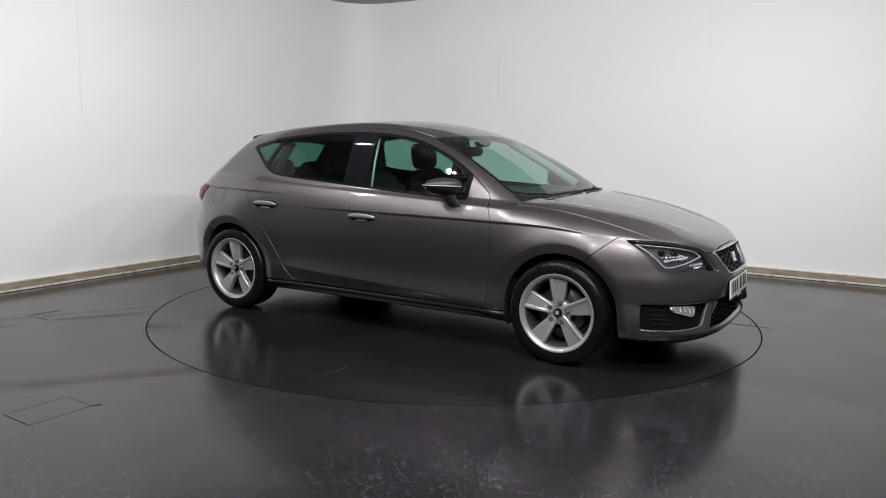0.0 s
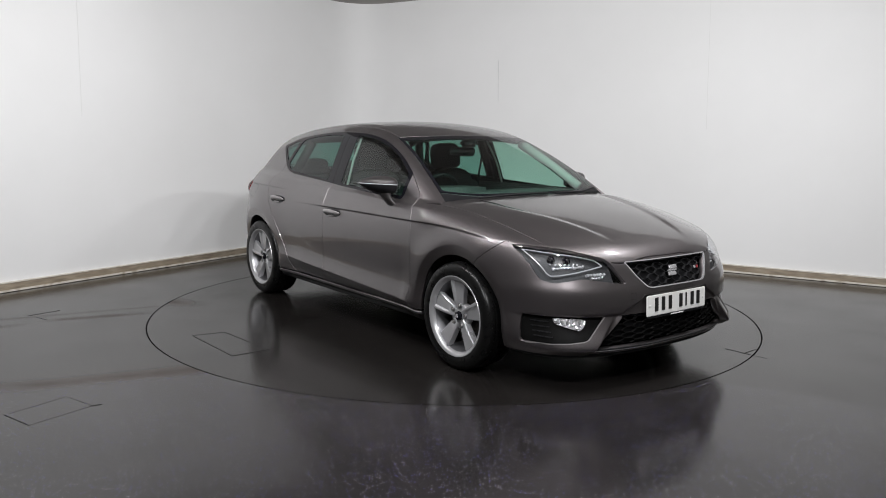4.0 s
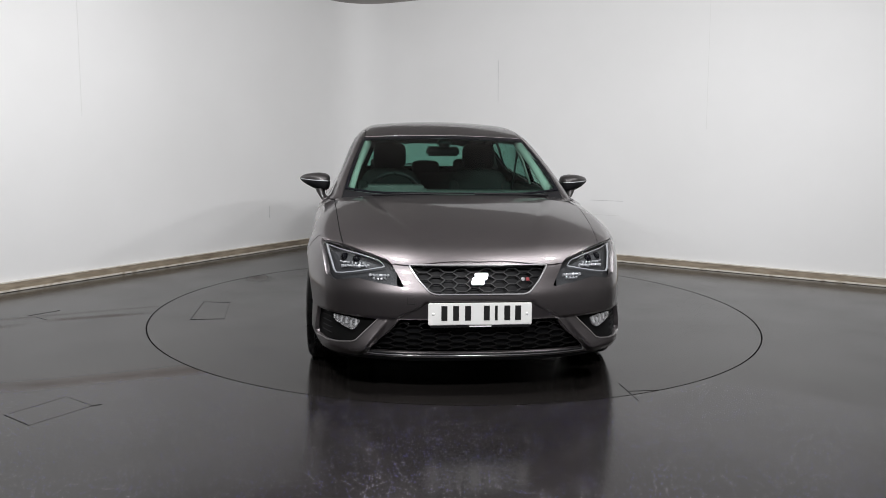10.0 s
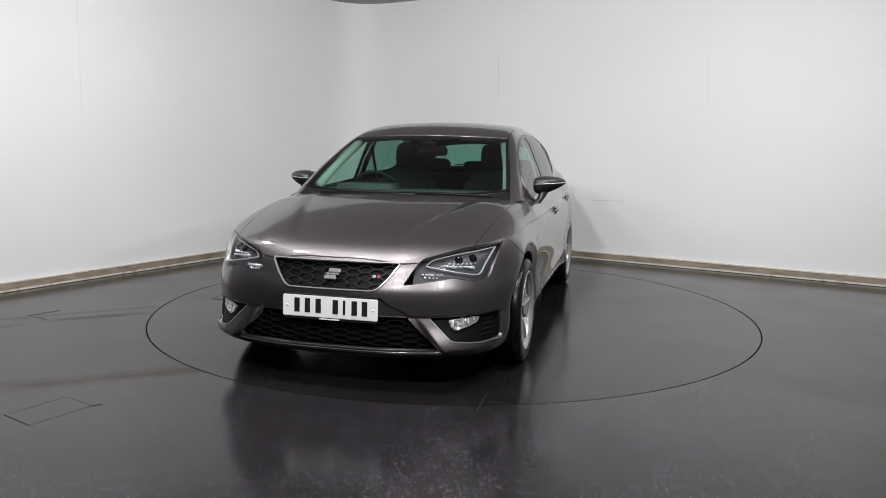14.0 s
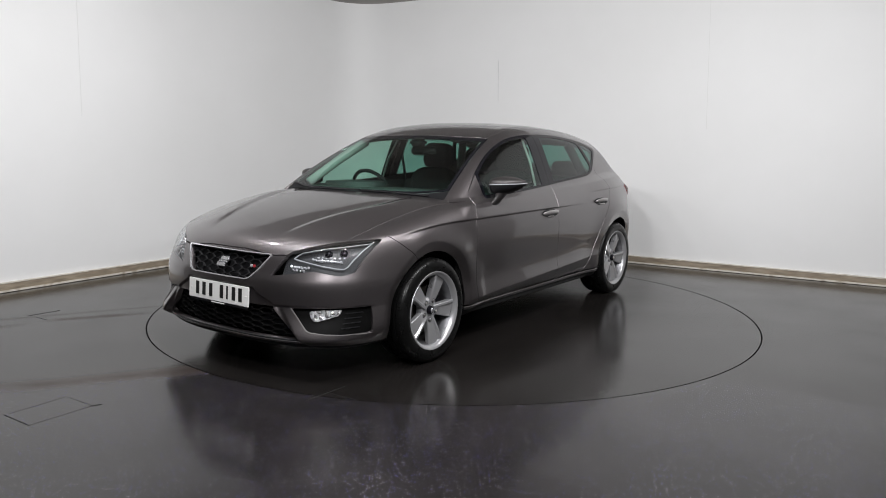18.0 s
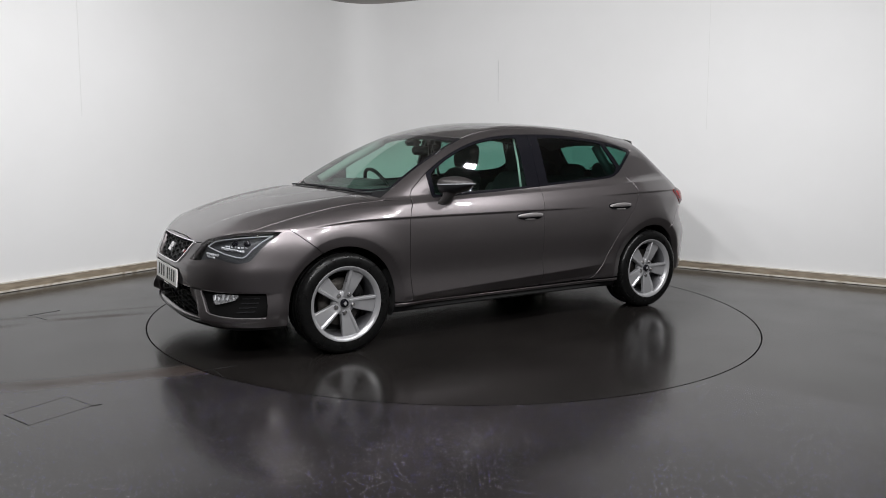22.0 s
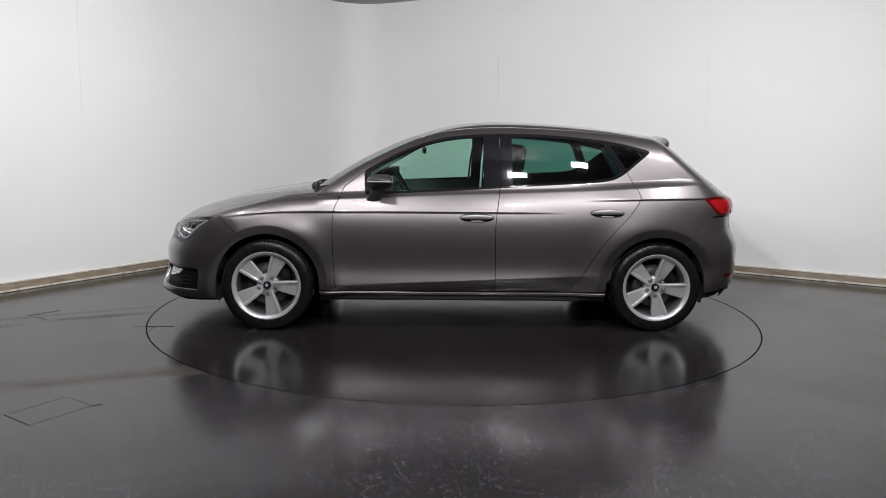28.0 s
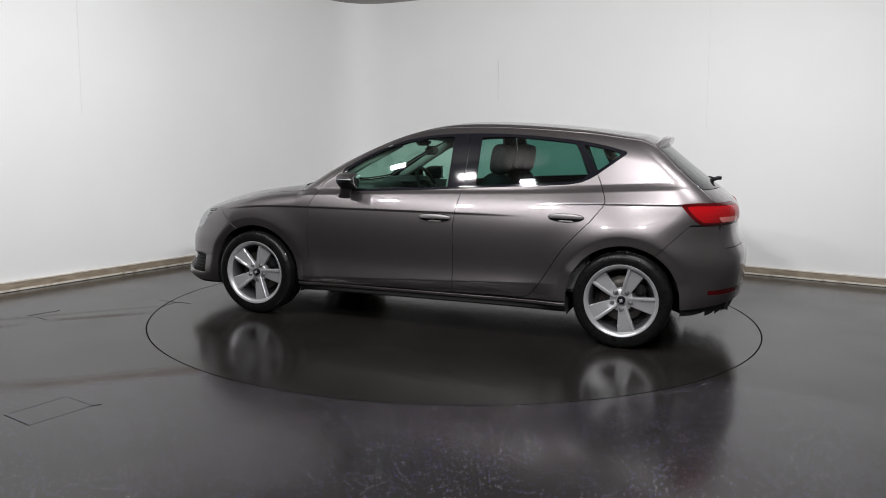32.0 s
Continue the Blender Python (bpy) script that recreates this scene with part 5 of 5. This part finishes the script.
for wx, wy, rz, ry in ((AXLE_R, 0.752, 0, 29), (AXLE_F, -0.782, 180, -90), (AXLE_R, -0.752, 180, -91)):
    copy_thing(wheel, Matrix.Translation((wx, wy, HUB_Z)) @ pose(0, 0, 0, 0, 0, rz) @ pose(0, 0, 0, 0, ry, 0))

# wheel housings and underside
for ax in (AXLE_F, AXLE_R):
    for sgn in (1, -1):
        bm = bmesh.new()
        prev = None
        for i in range(25):
            a = radians(-20 + 220 * i / 24)
            ring = [bm.verts.new((ax + 0.365 * math.cos(a), y * sgn, HUB_Z + 0.365 * math.sin(a))) for y in (0.50, max(0.5, min(0.835, float(side_width(np.array(ax + 0.365 * math.cos(a)), np.array(max(0.25, HUB_Z + 0.365 * math.sin(a))))) - 0.035)))]
            ring.append(bm.verts.new((ax + 0.05 * math.cos(a), 0.50 * sgn, HUB_Z + 0.05 * math.sin(a))))
            if prev:
                bm.faces.new((prev[0], prev[1], ring[1], ring[0]))
                bm.faces.new((prev[2], prev[0], ring[0], ring[2]))
            prev = ring
        part("arch_liner", bm, UNDER, car, "black wheel arch liner")
part("underbody", box(3.7, 1.0, 0.06, 0.01, at=(0, 0, 0.235)), UNDER, car, "dark underbody", smooth=False)
part("underbody", box(1.85, 1.66, 0.05, 0.01, at=(0, 0, 0.23)), UNDER, car, "dark underbody", smooth=False)
part("silencer", box(0.35, 0.8, 0.12, 0.04, at=(-1.75, 0, 0.25)), UNDER, car, smooth=False)

# dark shell added behind the panels, so that no light passes the gaps
s = half.crop(z0=0.2, z1=1.42)
s = open_arches(s.outside(WINDOWS, grow=-0.01))
s = s.cut(np.where((s.v[:, 0] > 0.25) & (s.v[:, 0] < 1.08) & (s.v[:, 2] > 0.9), screen_side(s.v[:, 0]) - 0.015 - s.v[:, 1], -1.0))
s = s.cut(np.where((s.v[:, 0] < -1.40) & (s.v[:, 2] > 1.02), glass_side(s.v[:, 2]) - 0.02 - s.v[:, 1], -1.0))
s = s.cut(s.v[:, 0] - 1.62)
both("inner_shell", s, UNDER, 0, "dark inner shell added to keep light out of the gaps", lift=-0.026)

# ---- interior ----
s = whole.crop(x0=-1.5, x1=0.34, z0=1.22)
sheet_part("headlining", s.cut(ay(s) - 0.55), DASH, car, 0, "dark headlining", lift=-0.04)


def cushion(sx, sy, sz, puff=0.03):
    """A padded block: a rounded box without flat sides."""
    bm = bmesh.new()
    bmesh.ops.create_uvsphere(bm, u_segments=32, v_segments=20, radius=1)
    for v in bm.verts:
        x, y, z = v.co
        r = (x ** 4 + y ** 4 + z ** 4) ** 0.25
        v.co = (x / r * sx / 2, y / r * sy / 2, z / r * sz / 2)
    return bm


def seat(y):
    ob = part("seat", cushion(0.50, 0.50, 0.16), CLOTH, car, "dark cloth front seat")
    ob.location = (-0.02, y, 0.56)
    def sub(name, bm, m, label=""):
        bmesh.ops.transform(bm, matrix=m, verts=bm.verts[:])
        part(name, bm, CLOTH, ob, label)
    sub("backrest", cushion(0.16, 0.47, 0.54), pose(-0.28, 0, 0.235, 0, -17, 0), "dark seat backrest")
    for sgn in (1, -1):
        sub("bolster", cushion(0.14, 0.10, 0.46), pose(-0.24, sgn * 0.21, 0.18, 0, -17, 0))
    sub("headrest", cushion(0.12, 0.26, 0.21), pose(-0.375, 0, 0.595, 0, -8, 0), "dark headrest")
    for sgn in (1, -1):
        post = part("post", tube([(-0.355, sgn * 0.06, 0.44), (-0.375, sgn * 0.06, 0.56)], 0.007, 8), CHROME, ob, "chrome headrest post")
    return ob


seat(0.36)
seat(-0.36)
bench = part("rear_bench", cushion(0.50, 1.25, 0.18), CLOTH, car, "dark cloth rear bench")
bench.location = (-0.80, 0, 0.56)
bm = cushion(0.16, 1.22, 0.48)
bmesh.ops.transform(bm, matrix=pose(-0.34, 0, 0.20, 0, -22, 0), verts=bm.verts[:])
part("backrest", bm, CLOTH, bench)
for y in (0.38, 0, -0.38):
    bm = cushion(0.09, 0.25, 0.13)
    bmesh.ops.transform(bm, matrix=pose(-0.46, y, 0.49 if y else 0.47, 0, -15, 0), verts=bm.verts[:])
    part("headrest", bm, CLOTH, bench, "dark rear headrest")
part("parcel_shelf", box(0.42, 1.1, 0.03, 0.01, at=(-1.52, 0, 0.95)), CLOTH, car, "dark parcel shelf", smooth=False)
bm = box(0.42, 1.36, 0.26, 0.06, at=(0.74, 0, 0.82), seg=4)
dash = part("dashboard", bm, DASH, car, "dark plastic dashboard")
bm = box(0.30, 0.42, 0.06, 0.025, at=(0.62, -0.36, 0.95), seg=3)
part("binnacle", bm, DASH, dash, "instrument cowl")
part("floor_pan", box(2.5, 1.4, 0.04, at=(-0.3, 0, 0.30)), UNDER, car, smooth=False)
part("centre_console", box(0.9, 0.22, 0.30, 0.04, at=(0.2, 0, 0.48), seg=3), DASH, car, "dark centre console")
ringm = Matrix.Translation((0.43, -0.36, 0.895)) @ Euler((0, radians(-62), 0)).to_matrix().to_4x4()
bm = bmesh.new()
tube([(0.180 * math.cos(2 * math.pi * k / 40), 0.180 * math.sin(2 * math.pi * k / 40), 0) for k in range(41)], 0.014, 8, bm)
bmesh.ops.transform(bm, matrix=ringm, verts=bm.verts[:])
wheel_s = part("steering_wheel", bm, BLACK, car, "black leather steering wheel")
bm = box(0.13, 0.12, 0.05, 0.02, seg=3)
bmesh.ops.transform(bm, matrix=ringm, verts=bm.verts[:])
part("hub", bm, BLACK, wheel_s)
for ang in (0, 90, 180):
    bm = box(0.12, 0.035, 0.016, 0.006)
    bmesh.ops.transform(bm, matrix=ringm @ Matrix.Rotation(radians(ang + 90), 4, "Z") @ Matrix.Translation((0.11, 0, 0)), verts=bm.verts[:])
    part("spoke", bm, BLACK, wheel_s)
rv = part("rear_view_mirror", box(0.03, 0.24, 0.07, 0.015, at=(0.27, 0, 1.205), seg=3), BLACK, car, "black rear-view mirror")
part("sensor_pod", box(0.10, 0.10, 0.05, 0.015, at=(0.34, 0, 1.265), seg=2), BLACK, rv)
# pillars seen through the glass, door cards
for sgn in (1, -1):
    part("pillar_trim", tube([(-0.112, sgn * 0.735, 0.95), (-0.125, sgn * 0.675, 1.13), (-0.150, sgn * 0.585, 1.30)], 0.008, 10), PALE_TRIM, car, "pale pillar trim")
    part("pillar_trim", tube([(0.80, sgn * 0.665, 0.965), (0.55, sgn * 0.615, 1.12), (0.30, sgn * 0.545, 1.265)], 0.034, 10), PALE_TRIM, car, "pale windscreen pillar trim")
    part("pillar_trim", tube([(-1.10, sgn * 0.62, 1.03), (-1.0, sgn * 0.53, 1.255)], 0.035, 10), DASH, car, "dark rear pillar trim")
    part("door_card", box(1.9, 0.05, 0.62, 0.02, at=(-0.15, sgn * 0.765, 0.635)), DASH, car, "dark door lining", smooth=False)
    part("seat_belt", tube([(-0.27, sgn * 0.66, 1.20), (-0.30, sgn * 0.63, 0.95), (-0.20, sgn * 0.60, 0.6)], 0.012, 6), BLACK, car, "dark seat belt")



def motions():
    """The turntable carries the car round at an even pace."""
    disc_rows, car_rows = [], []
    for t in range(33):
        a = TURN_START + TURN_RATE * t
        c, s = math.cos(radians(a)), math.sin(radians(a))
        disc_rows.append((t, pose(0, 0, 0, 0, 0, a)))
        car_rows.append((t, pose(SEAT_X * c - SEAT_Y * s, SEAT_X * s + SEAT_Y * c, 0, 0, 0, a)))
    walk(turntable, disc_rows)
    walk(car, car_rows)


motions()
